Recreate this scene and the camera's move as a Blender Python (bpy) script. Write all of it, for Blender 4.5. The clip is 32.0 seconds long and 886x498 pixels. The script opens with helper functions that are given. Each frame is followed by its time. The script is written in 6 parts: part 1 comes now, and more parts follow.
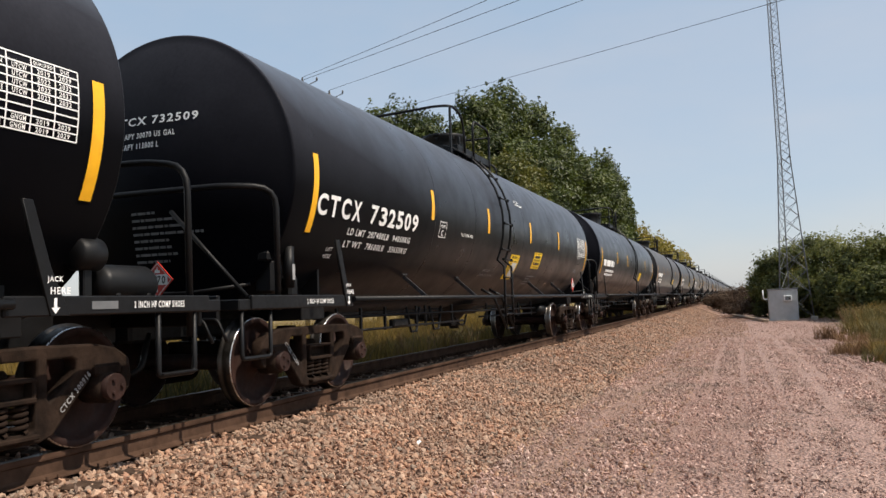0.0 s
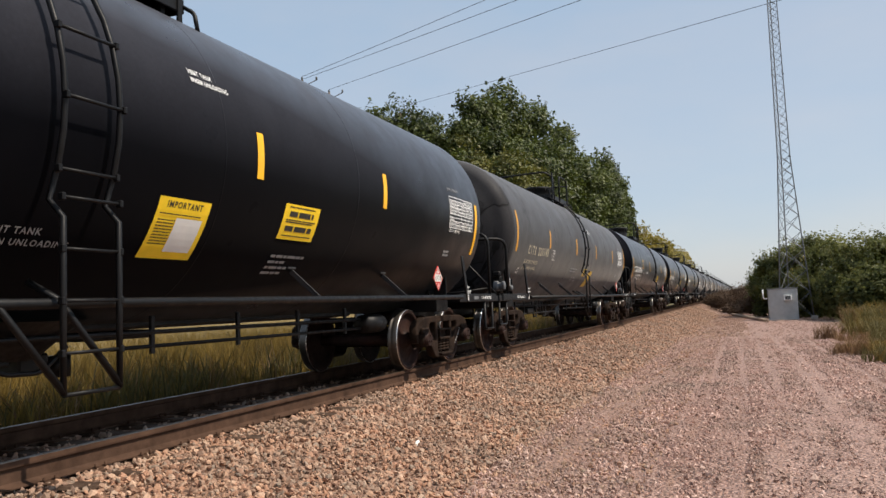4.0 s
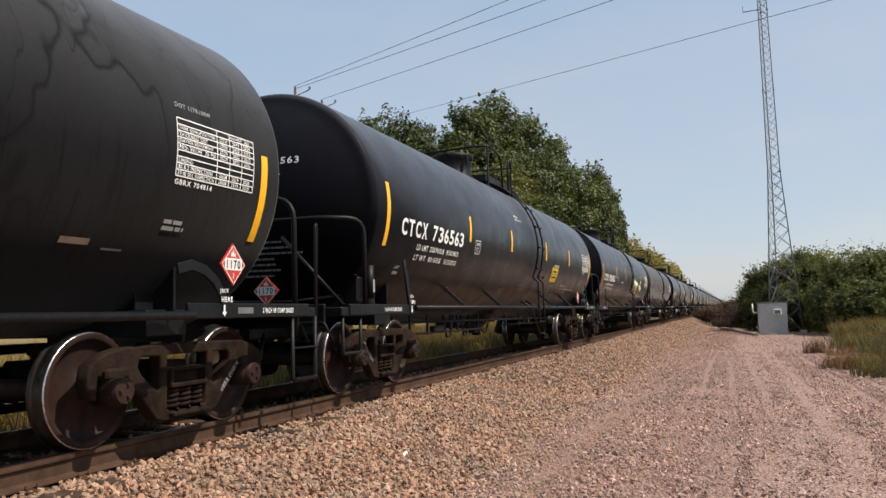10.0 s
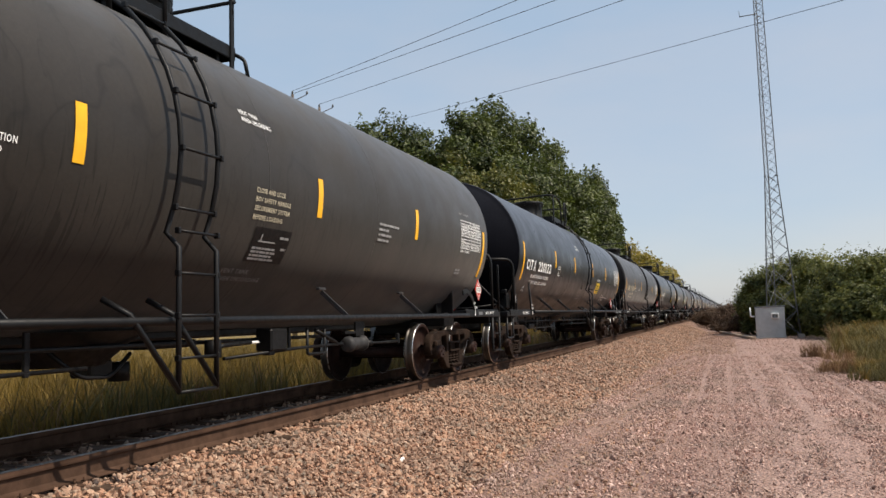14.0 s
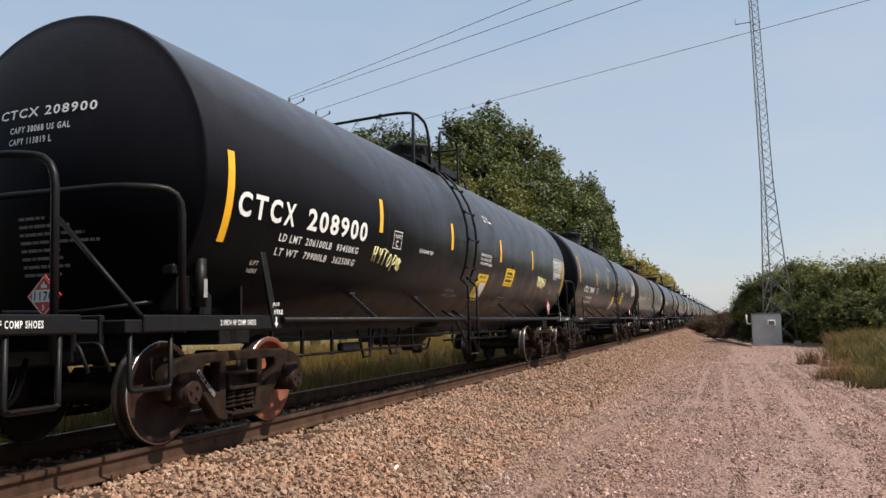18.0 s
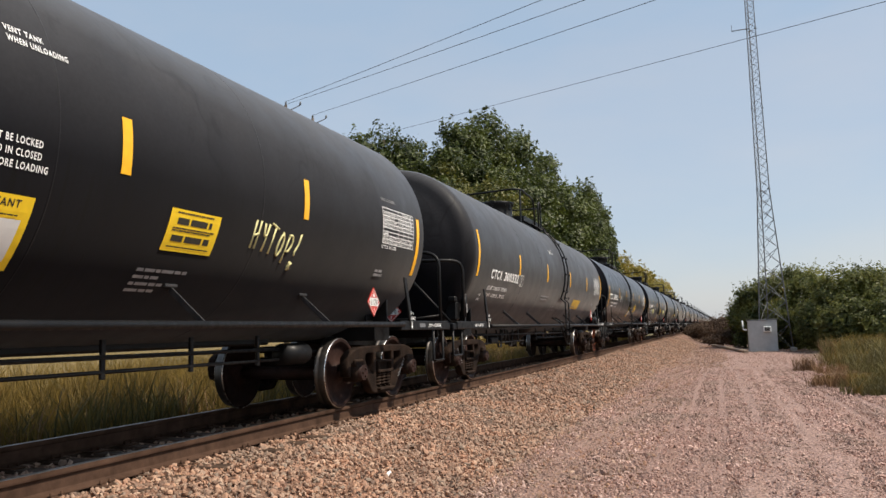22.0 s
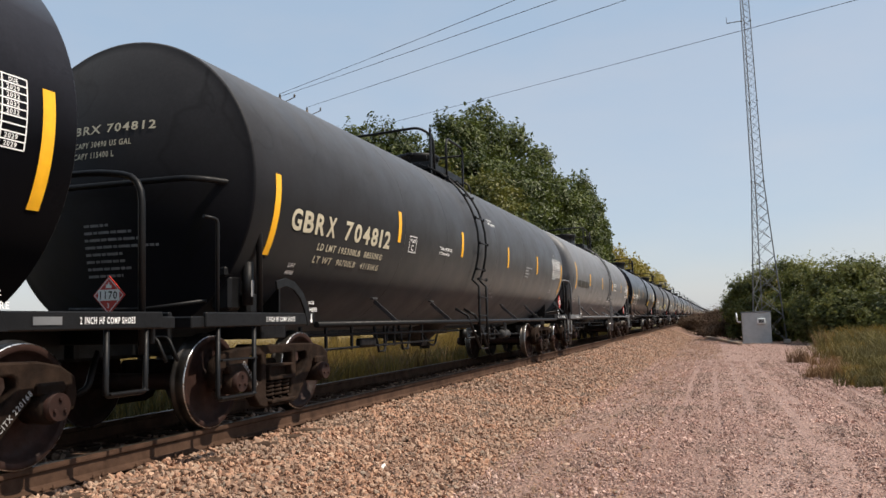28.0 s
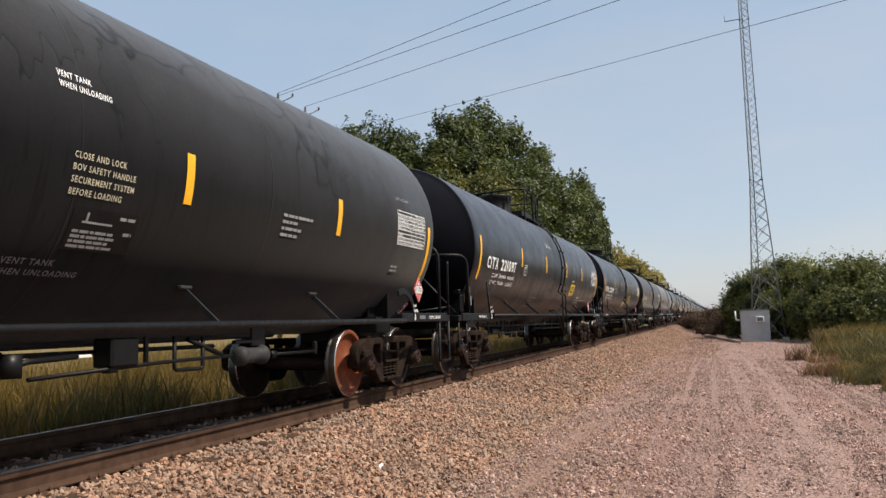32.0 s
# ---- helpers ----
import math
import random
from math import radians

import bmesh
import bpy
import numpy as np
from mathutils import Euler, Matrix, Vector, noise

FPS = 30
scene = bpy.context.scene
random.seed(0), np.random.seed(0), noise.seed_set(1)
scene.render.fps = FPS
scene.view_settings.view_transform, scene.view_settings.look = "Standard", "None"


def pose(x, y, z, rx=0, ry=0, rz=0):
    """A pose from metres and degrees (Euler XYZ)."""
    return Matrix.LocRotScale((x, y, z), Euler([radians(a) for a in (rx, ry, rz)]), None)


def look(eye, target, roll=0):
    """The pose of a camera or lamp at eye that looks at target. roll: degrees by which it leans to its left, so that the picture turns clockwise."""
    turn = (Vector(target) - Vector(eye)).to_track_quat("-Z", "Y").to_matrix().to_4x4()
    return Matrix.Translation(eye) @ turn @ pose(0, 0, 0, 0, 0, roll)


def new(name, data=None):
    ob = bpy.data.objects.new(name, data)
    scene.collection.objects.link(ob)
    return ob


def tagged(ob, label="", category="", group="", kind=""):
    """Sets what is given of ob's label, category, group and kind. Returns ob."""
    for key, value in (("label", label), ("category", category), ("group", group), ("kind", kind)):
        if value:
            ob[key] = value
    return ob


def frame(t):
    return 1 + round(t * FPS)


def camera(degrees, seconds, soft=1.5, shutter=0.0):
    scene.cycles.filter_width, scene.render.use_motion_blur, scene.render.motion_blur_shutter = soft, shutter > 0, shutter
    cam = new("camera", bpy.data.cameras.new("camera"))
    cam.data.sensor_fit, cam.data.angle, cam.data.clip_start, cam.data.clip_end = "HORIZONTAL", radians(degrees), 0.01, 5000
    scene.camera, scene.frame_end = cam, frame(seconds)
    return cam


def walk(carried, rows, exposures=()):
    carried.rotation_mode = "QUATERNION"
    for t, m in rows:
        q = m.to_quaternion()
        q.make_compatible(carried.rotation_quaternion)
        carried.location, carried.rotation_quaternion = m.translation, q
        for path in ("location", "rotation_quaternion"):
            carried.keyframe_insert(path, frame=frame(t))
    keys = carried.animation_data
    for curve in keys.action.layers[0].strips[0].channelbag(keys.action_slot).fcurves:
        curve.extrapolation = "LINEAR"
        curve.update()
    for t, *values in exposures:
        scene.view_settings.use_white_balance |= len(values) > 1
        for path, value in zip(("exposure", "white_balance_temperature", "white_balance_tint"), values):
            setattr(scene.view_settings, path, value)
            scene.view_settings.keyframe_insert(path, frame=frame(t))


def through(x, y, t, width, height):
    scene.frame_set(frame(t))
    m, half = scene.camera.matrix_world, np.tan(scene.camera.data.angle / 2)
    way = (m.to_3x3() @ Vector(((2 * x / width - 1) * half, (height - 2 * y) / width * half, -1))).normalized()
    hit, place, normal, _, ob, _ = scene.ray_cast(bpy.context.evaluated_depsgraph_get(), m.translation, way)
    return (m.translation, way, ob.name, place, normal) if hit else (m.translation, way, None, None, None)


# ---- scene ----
# ---- camera ----
cam = camera(58.31, 32.0, soft=1.5)
EYE_Z = 0.9925
# seconds, eye in metres, yaw, pitch and roll in degrees; yaw is measured from the track's direction
PATH = [
    (0, -0.021, 0.067, 0.993, -20.42, 3.91, -1.96), (1, -0.021, 0.074, 0.994, -20.45, 3.89, -1.97), (2, -0.021, 0.081, 0.996, -20.41, 3.88, -1.99),
    (3, -0.018, 0.081, 0.997, -20.43, 3.85, -1.99), (6, -0.01, 0.11, 0.999, -20.28, 4.05, -1.76), (7, -0.004, 0.102, 0.994, -20.14, 4.26, -1.64),
    (8, -0.0, 0.093, 0.991, -19.97, 4.46, -1.5), (9, -0.002, 0.096, 0.991, -19.85, 4.59, -1.42), (10, -0.008, 0.109, 0.992, -19.78, 4.63, -1.39),
    (11, -0.013, 0.123, 0.993, -19.76, 4.67, -1.39), (12, -0.013, 0.128, 0.993, -19.7, 4.73, -1.43), (13, -0.008, 0.124, 0.993, -19.62, 4.85, -1.48),
    (14, -0.003, 0.122, 0.994, -19.61, 4.96, -1.53), (17, -0.001, 0.161, 0.999, -19.46, 5.36, -1.46), (18, 0.001, 0.171, 0.997, -19.37, 5.42, -1.43),
    (19, 0.006, 0.183, 0.995, -19.3, 5.52, -1.42), (20, 0.011, 0.193, 0.992, -19.27, 5.61, -1.38), (21, 0.012, 0.209, 0.991, -19.18, 5.71, -1.31),
    (22, 0.01, 0.23, 0.99, -19.12, 5.8, -1.27), (23, 0.008, 0.245, 0.99, -19.05, 5.86, -1.27), (24, 0.008, 0.252, 0.991, -18.99, 5.88, -1.27),
    (25, 0.012, 0.255, 0.992, -18.96, 5.75, -1.25), (28, 0.003, 0.261, 0.993, -18.76, 5.25, -1.35), (29, 0.006, 0.266, 0.993, -18.74, 5.26, -1.37),
    (30, 0.014, 0.269, 0.994, -18.79, 5.26, -1.4), (31, 0.021, 0.271, 0.997, -18.79, 5.26, -1.46), (32, 0.022, 0.271, 0.998, -18.69, 5.17, -1.51),
]


def gaze(t, x, y, z, yaw, pitch, roll):
    eye = Vector((x, y, z))
    a, b = radians(yaw), radians(pitch)
    return look(eye, eye + Vector((math.sin(a) * math.cos(b), math.cos(a) * math.cos(b), math.sin(b))), roll)


walk(cam, [(row[0], gaze(*row)) for row in PATH], exposures=[(0, 0.55), (32, 0.55)])

# ---- light ----
SUN_TO = Vector((0.59, 0.02, 0.807)).normalized()
world = bpy.data.worlds.new("sky")
scene.world = world
world.use_nodes = True
wn = world.node_tree
sky = wn.nodes.new("ShaderNodeTexSky")
sky.sky_type = "NISHITA"
sky.sun_disc = False
sky.sun_elevation = math.asin(SUN_TO.z)
sky.sun_rotation = math.atan2(SUN_TO.x, SUN_TO.y)
sky.air_density, sky.dust_density, sky.ozone_density = 1.0, 1.0, 1.0
# thin high haze, thicker towards the horizon and in faint wisps
way = wn.nodes.new("ShaderNodeTexCoord")
split = wn.nodes.new("ShaderNodeSeparateXYZ")
wn.links.new(way.outputs["Generated"], split.inputs[0])
low = wn.nodes.new("ShaderNodeMapRange")
wn.links.new(split.outputs[2], low.inputs[0])
low.inputs[1].default_value, low.inputs[2].default_value, low.inputs[3].default_value, low.inputs[4].default_value = 0.0, 0.40, 1.0, 0.0
stretch = wn.nodes.new("ShaderNodeMapping")
stretch.inputs["Scale"].default_value = (1.0, 1.6, 3.2)
wn.links.new(way.outputs["Generated"], stretch.inputs[0])
wisp = wn.nodes.new("ShaderNodeTexNoise")
wisp.inputs["Scale"].default_value, wisp.inputs["Detail"].default_value, wisp.inputs["Roughness"].default_value = 1.7, 5.0, 0.55
wn.links.new(stretch.outputs[0], wisp.inputs["Vector"])
veil = wn.nodes.new("ShaderNodeMapRange")
wn.links.new(wisp.outputs["Fac"], veil.inputs[0])
veil.inputs[1].default_value, veil.inputs[2].default_value, veil.inputs[3].default_value, veil.inputs[4].default_value = 0.35, 0.68, -0.32, 0.38
haze = wn.nodes.new("ShaderNodeMath")
haze.operation, haze.use_clamp = "ADD", True
wn.links.new(low.outputs[0], haze.inputs[0])
wn.links.new(veil.outputs[0], haze.inputs[1])
blend = wn.nodes.new("ShaderNodeMix")
blend.data_type = "RGBA"
wn.links.new(sky.outputs[0], blend.inputs[6])
pale = wn.nodes.new("ShaderNodeMix")
pale.data_type = "RGBA"
wn.links.new(haze.outputs[0], pale.inputs[0])
pale.inputs[6].default_value, pale.inputs[7].default_value = (2.03, 2.57, 3.20, 1), (2.80, 2.87, 3.06, 1)
wn.links.new(pale.outputs[2], blend.inputs[7])
blend.inputs[0].default_value = 0.8
wn.links.new(blend.outputs[2], wn.nodes["Background"].inputs[0])
wn.nodes["Background"].inputs[1].default_value = 0.14
sun = new("sun", bpy.data.lights.new("sun", "SUN"))
sun.data.energy, sun.data.angle, sun.data.color = 3.6, radians(0.6), (1.0, 0.89, 0.755)
sun.matrix_world = look(SUN_TO * 50, (0, 0, 0))

# ---- materials ----


class Nodes:
    """A small helper to wire a principled material."""

    def __init__(self, name, rough=0.6, metal=0.0):
        self.m = bpy.data.materials.new(name)
        self.m.use_nodes = True
        self.t = self.m.node_tree
        self.b = self.t.nodes["Principled BSDF"]
        self.b.inputs["Roughness"].default_value = rough
        self.b.inputs["Metallic"].default_value = metal

    def node(self, kind, **values):
        n = self.t.nodes.new(kind)
        for k, v in values.items():
            n.inputs[k.replace("_", " ")].default_value = v
        return n

    def link(self, a, b):
        self.t.links.new(a, b)

    def coords(self, scale=(1, 1, 1), world_space=False, shift=False):
        if world_space:
            src = self.node("ShaderNodeNewGeometry").outputs["Position"]
        else:
            src = self.node("ShaderNodeTexCoord").outputs["Object"]
        mp = self.node("ShaderNodeMapping")
        mp.inputs["Scale"].default_value = scale
        self.link(src, mp.inputs["Vector"])
        if shift:
            rnd = self.node("ShaderNodeObjectInfo").outputs["Random"]
            mul = self.node("ShaderNodeMath")
            mul.operation = "MULTIPLY"
            mul.inputs[1].default_value = 57.0
            self.link(rnd, mul.inputs[0])
            self.link(mul.outputs[0], mp.inputs["Location"])
        return mp.outputs[0]

    def noise(self, vec, scale, detail=4.0, rough=0.6):
        n = self.node("ShaderNodeTexNoise", Scale=scale, Detail=detail, Roughness=rough)
        self.link(vec, n.inputs["Vector"])
        return n.outputs["Fac"]

    def ramp(self, fac, *stops):
        r = self.node("ShaderNodeValToRGB")
        el = r.color_ramp.elements
        while len(el) < len(stops):
            el.new(0.5)
        for e, (p, c) in zip(el, stops):
            e.position = p
            e.color = (c, c, c, 1) if isinstance(c, (int, float)) else (*c, 1)
        self.link(fac, r.inputs[0])
        return r.outputs[0]

    def mix(self, fac, a, b, mode="MIX"):
        n = self.node("ShaderNodeMix")
        n.data_type, n.blend_type = "RGBA", mode
        for sock, v in ((n.inputs[0], fac), (n.inputs[6], a), (n.inputs[7], b)):
            if hasattr(v, "node"):
                self.link(v, sock)
            elif isinstance(v, tuple):
                sock.default_value = (*v, 1)
            else:
                sock.default_value = v
        return n.outputs[2]

    def color(self, v):
        if isinstance(v, tuple):
            self.b.inputs["Base Color"].default_value = (*v, 1)
        else:
            self.link(v, self.b.inputs["Base Color"])

    def rough(self, v):
        self.link(v, self.b.inputs["Roughness"])

    def bump(self, height, strength, distance):
        n = self.node("ShaderNodeBump", Strength=strength, Distance=distance)
        self.link(height, n.inputs["Height"])
        self.link(n.outputs[0], self.b.inputs["Normal"])


def plain(name, color, rough=0.6, metal=0.0, grain=0.25, scale=6.0, bump=0.0, spec=0.5):
    n = Nodes(name, rough, metal)
    n.b.inputs["Specular IOR Level"].default_value = spec
    v = n.coords(shift=True)
    f = n.noise(v, scale, 6.0)
    lo = tuple(c * (1 - grain) for c in color)
    hi = tuple(min(1.0, c * (1 + grain)) for c in color)
    n.color(n.ramp(f, (0.3, lo), (0.7, hi)))
    n.rough(n.ramp(n.noise(v, scale * 3), (0.3, max(0.05, rough - 0.12)), (0.7, min(1.0, rough + 0.12))))
    if bump:
        n.bump(n.noise(v, scale * 5), bump, 0.01)
    return n.m


def tank_paint(name, base, dust, streak, rough, drip, spill=0.0, spec=0.3, dent=0.12, skylit=None, gloss=0.8, dusty=0.12):
    """Painted jacket steel: base colour, road dust, dark runs down the sides, the edges of old spills, and sky light
    painted on up-facing faces.
    """
    n = Nodes(name, rough)
    n.b.inputs["Sheen Weight"].default_value, n.b.inputs["Sheen Roughness"].default_value = dusty, 0.45
    n.b.inputs["Sheen Tint"].default_value = (0.95, 0.92, 0.88, 1)
    edge_on = n.node("ShaderNodeLayerWeight", Blend=0.5).outputs["Facing"]
    n.link(n.ramp(edge_on, (0.62, spec), (0.96, max(spec, gloss))), n.b.inputs["Specular IOR Level"])
    v = n.coords(shift=True)
    broad = n.ramp(n.noise(v, 0.7, 5.0), (0.35, 0.0), (0.7, 1.0))
    col = n.mix(broad, base, dust)
    sep = n.node("ShaderNodeSeparateXYZ")
    n.link(n.coords(), sep.inputs[0])
    band = n.node("ShaderNodeMapRange")
    n.link(sep.outputs[2], band.inputs[0])
    band.inputs[1].default_value, band.inputs[2].default_value = 2.55, 2.05
    run = n.noise(n.coords((0.6, 17.0, 1.1), shift=True), 1.5, 3.0, 0.55)
    marks = n.ramp(run, (0.570, 0.0), (0.605, drip))
    col = n.mix(n.mix(1.0, marks, band.outputs[0], "MULTIPLY"), col, streak)
    # Sky light painted in: colour shifts to a paler tone as normals turn up.
    if skylit:
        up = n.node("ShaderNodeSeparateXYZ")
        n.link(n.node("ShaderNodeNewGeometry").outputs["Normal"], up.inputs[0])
        facing_up = n.node("ShaderNodeMapRange")
        n.link(up.outputs[2], facing_up.inputs[0])
        facing_up.inputs[1].default_value, facing_up.inputs[2].default_value = -0.12, 0.85
        patchy = n.mix(1.0, facing_up.outputs[0], n.ramp(n.noise(v, 2.2, 6.0), (0.25, 0.7), (0.75, 1.0)), "MULTIPLY")
        col = n.mix(patchy, col, skylit)
    if spill:
        flow = n.noise(n.coords((0.8, 1.0, 0.7), shift=True), 0.8, 3.0, 0.45)
        edge = n.ramp(flow, (0.480, 0.0), (0.492, spill), (0.499, 0.22 * spill), (0.58, 0.0))
        col = n.mix(edge, col, streak)
        flow2 = n.noise(n.coords((1.3, 1.9, 0.6), shift=True), 1.1, 3.5, 0.5)
        col = n.mix(n.ramp(flow2, (0.565, 0.0), (0.574, 0.8 * spill), (0.580, 0.15 * spill), (0.7, 0.0)), col, streak)
    fine = n.ramp(n.noise(v, 26.0, 6.0, 0.7), (0.3, 0.85), (0.75, 1.12))
    n.color(n.mix(1.0, col, fine, "MULTIPLY"))
    n.rough(n.ramp(n.noise(v, 1.8, 6.0), (0.3, rough - 0.08), (0.75, rough + 0.14)))
    n.bump(n.noise(v, 0.6, 3.0), dent, 0.01)
    return n.m


M = {}
# The last colour of each is the sky light painted on up-facing sides.
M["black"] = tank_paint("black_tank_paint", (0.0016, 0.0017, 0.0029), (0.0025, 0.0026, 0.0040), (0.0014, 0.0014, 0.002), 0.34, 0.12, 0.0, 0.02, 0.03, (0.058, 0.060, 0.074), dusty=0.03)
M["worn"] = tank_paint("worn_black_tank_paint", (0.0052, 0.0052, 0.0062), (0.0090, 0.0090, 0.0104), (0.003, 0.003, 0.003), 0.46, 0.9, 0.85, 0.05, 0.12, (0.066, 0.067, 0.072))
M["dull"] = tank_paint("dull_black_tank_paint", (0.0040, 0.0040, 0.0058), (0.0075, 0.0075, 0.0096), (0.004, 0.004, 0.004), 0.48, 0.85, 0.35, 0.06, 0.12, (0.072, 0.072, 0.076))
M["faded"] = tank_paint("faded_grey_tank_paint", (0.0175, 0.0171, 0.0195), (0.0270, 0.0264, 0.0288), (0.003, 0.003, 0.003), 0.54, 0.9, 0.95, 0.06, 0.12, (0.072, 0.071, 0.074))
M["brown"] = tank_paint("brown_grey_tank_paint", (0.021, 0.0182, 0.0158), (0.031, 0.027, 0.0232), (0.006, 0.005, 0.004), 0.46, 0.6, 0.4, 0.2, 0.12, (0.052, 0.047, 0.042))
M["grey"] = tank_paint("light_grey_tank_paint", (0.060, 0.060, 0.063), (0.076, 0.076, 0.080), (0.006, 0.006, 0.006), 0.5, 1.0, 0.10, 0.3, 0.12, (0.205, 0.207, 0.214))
M["steel"] = plain("black_underframe_steel", (0.0055, 0.0055, 0.006), 0.5, 0.0, 0.4, 5.0, 0.0, 0.25)
M["dusty"] = plain("dusty_grey_steel", (0.042, 0.042, 0.044), 0.6, 0.0, 0.35, 6.0, 0.2, 0.2)
M["grime"] = plain("grimy_cast_steel", (0.021, 0.0128, 0.0088), 0.85, 0.0, 0.7, 5.0, 0.6, 0.12)
M["wheel"] = plain("brown_wheel_steel", (0.026, 0.0115, 0.0085), 0.7, 0.0, 0.5, 5.0, 0.2, 0.25)
M["redwheel"] = plain("rust_orange_wheel", (0.19, 0.046, 0.015), 0.7, 0.0, 0.35, 6.0)
M["tread"] = plain("polished_wheel_tread", (0.60, 0.60, 0.59), 0.30, 1.0, 0.15, 9.0)
M["tyre"] = plain("dull_wheel_tread", (0.085, 0.078, 0.072), 0.42, 1.0, 0.3, 7.0)
M["white"] = plain("white_stencil_paint", (0.86, 0.86, 0.84), 0.6, 0.0, 0.10, 14.0)
M["cream"] = plain("yellowed_stencil_paint", (0.52, 0.47, 0.34), 0.65, 0.0, 0.15, 14.0)
M["greytext"] = plain("worn_grey_stencil_paint", (0.30, 0.30, 0.30), 0.65, 0.0, 0.2, 14.0)
M["darktext"] = plain("faint_grey_stencil_paint", (0.16, 0.16, 0.16), 0.7, 0.0, 0.3, 14.0)
# Tan for a painted sunlit spot, and for small plates on other cars.
M["tanpatch"] = plain("tan_patch_colour", (0.26, 0.20, 0.14), 0.75, 0.0, 0.25, 9.0)
M["yellow"] = plain("yellow_reflective_sheet", (0.95, 0.47, 0.012), 0.4, 0.0, 0.10, 9.0)
M["oldyellow"] = plain("old_orange_reflective_sheet", (0.62, 0.30, 0.03), 0.5, 0.0, 0.2, 9.0)
M["oldsign"] = plain("faded_yellow_sign_sheet", (0.66, 0.42, 0.045), 0.5, 0.0, 0.2, 8.0)
M["sign"] = plain("yellow_sign_sheet", (0.92, 0.62, 0.02), 0.45, 0.0, 0.08, 8.0)
M["ink"] = plain("dark_sign_ink", (0.03, 0.028, 0.02), 0.6, 0.0, 0.2)
M["red"] = plain("red_placard", (0.52, 0.035, 0.022), 0.45, 0.0, 0.12, 8.0)
M["paper"] = plain("white_placard", (0.78, 0.78, 0.75), 0.5, 0.0, 0.05, 8.0)
M["tag"] = plain("pale_spray_paint", (0.70, 0.66, 0.32), 0.7, 0.0, 0.2, 9.0)
M["whitetag"] = plain("white_spray_paint", (0.74, 0.75, 0.56), 0.7, 0.0, 0.2, 9.0)
M["rail"] = plain("rusty_rail_side", (0.074, 0.043, 0.029), 0.85, 0.0, 0.4, 4.0, 0.4, 0.08)
M["railtop"] = plain("worn_rail_head", (0.125, 0.098, 0.078), 0.55, 1.0, 0.25, 3.0)
M["tie"] = plain("weathered_tie_wood", (0.075, 0.048, 0.034), 0.9, 0.0, 0.45, 9.0, 0.5, 0.12)
M["galv"] = plain("galvanised_tower_steel", (0.14, 0.145, 0.15), 0.6, 0.0, 0.2, 4.0)
M["shed"] = plain("grey_painted_sheet", (0.42, 0.43, 0.42), 0.55, 0.0, 0.10, 3.0)
M["concrete"] = plain("pale_concrete", (0.42, 0.37, 0.32), 0.85, 0.0, 0.2, 5.0, 0.3)
M["wire"] = plain("dark_wire", (0.05, 0.05, 0.055), 0.5, 0.3, 0.1)
M["pole"] = plain("weathered_pole_wood", (0.12, 0.095, 0.075), 0.85, 0.0, 0.3, 6.0, 0.4)
M["greytrim"] = plain("light_grey_trim_paint", (0.105, 0.107, 0.112), 0.5, 0.0, 0.2, 5.0)
M["timber"] = plain("weathered_tan_timber", (0.27, 0.20, 0.14), 0.85, 0.0, 0.25, 5.0, 0.3)
M["bark"] = plain("grey_bark", (0.10, 0.078, 0.058), 0.9, 0.0, 0.35, 5.0, 0.6)


def leaf_mat(name, dark, light, rough=0.5, through=0.25):
    """Leaves: colour varies leaf by leaf and clump by clump."""
    n = Nodes(name, rough)
    g = n.node("ShaderNodeNewGeometry")
    clump = n.ramp(n.noise(n.coords(world_space=True), 0.38, 5.0, 0.7), (0.42, 0.0), (0.60, 1.0))
    rnd = n.mix(0.55, g.outputs["Random Per Island"], clump)
    col = n.mix(rnd, dark, light)
    n.color(col)
    if through:
        tr = n.node("ShaderNodeBsdfTranslucent")
        n.link(col, tr.inputs["Color"])
        mx = n.node("ShaderNodeMixShader")
        mx.inputs[0].default_value = through
        n.link(n.b.outputs[0], mx.inputs[1])
        n.link(tr.outputs[0], mx.inputs[2])
        n.link(mx.outputs[0], n.t.nodes["Material Output"].inputs[0])
    return n.m


M["leaf"] = leaf_mat("tree_leaves", (0.018, 0.032, 0.007), (0.135, 0.160, 0.030), 0.5, 0.35)
M["leaf_m"] = leaf_mat("yellow_green_leaves", (0.040, 0.052, 0.010), (0.22, 0.205, 0.042), 0.5, 0.35)
M["leaf_y"] = leaf_mat("yellowing_leaves", (0.16, 0.15, 0.03), (0.46, 0.35, 0.06), 0.5, 0.4)
M["leaf_s"] = leaf_mat("shrub_leaves", (0.034, 0.050, 0.014), (0.25, 0.25, 0.062), 0.5, 0.45)
M["twig"] = leaf_mat("dry_brown_twigs", (0.115, 0.066, 0.036), (0.31, 0.185, 0.09), 0.8, 0.2)
M["thicket"] = leaf_mat("brown_thicket_twigs", (0.060, 0.036, 0.022), (0.165, 0.105, 0.062), 0.8, 0.2)
M["grass"] = leaf_mat("tall_dry_grass", (0.060, 0.042, 0.010), (0.37, 0.243, 0.050), 0.7, 0.4)
M["weed"] = leaf_mat("olive_weeds", (0.040, 0.038, 0.012), (0.19, 0.155, 0.045), 0.7, 0.3)
M["stone"] = None


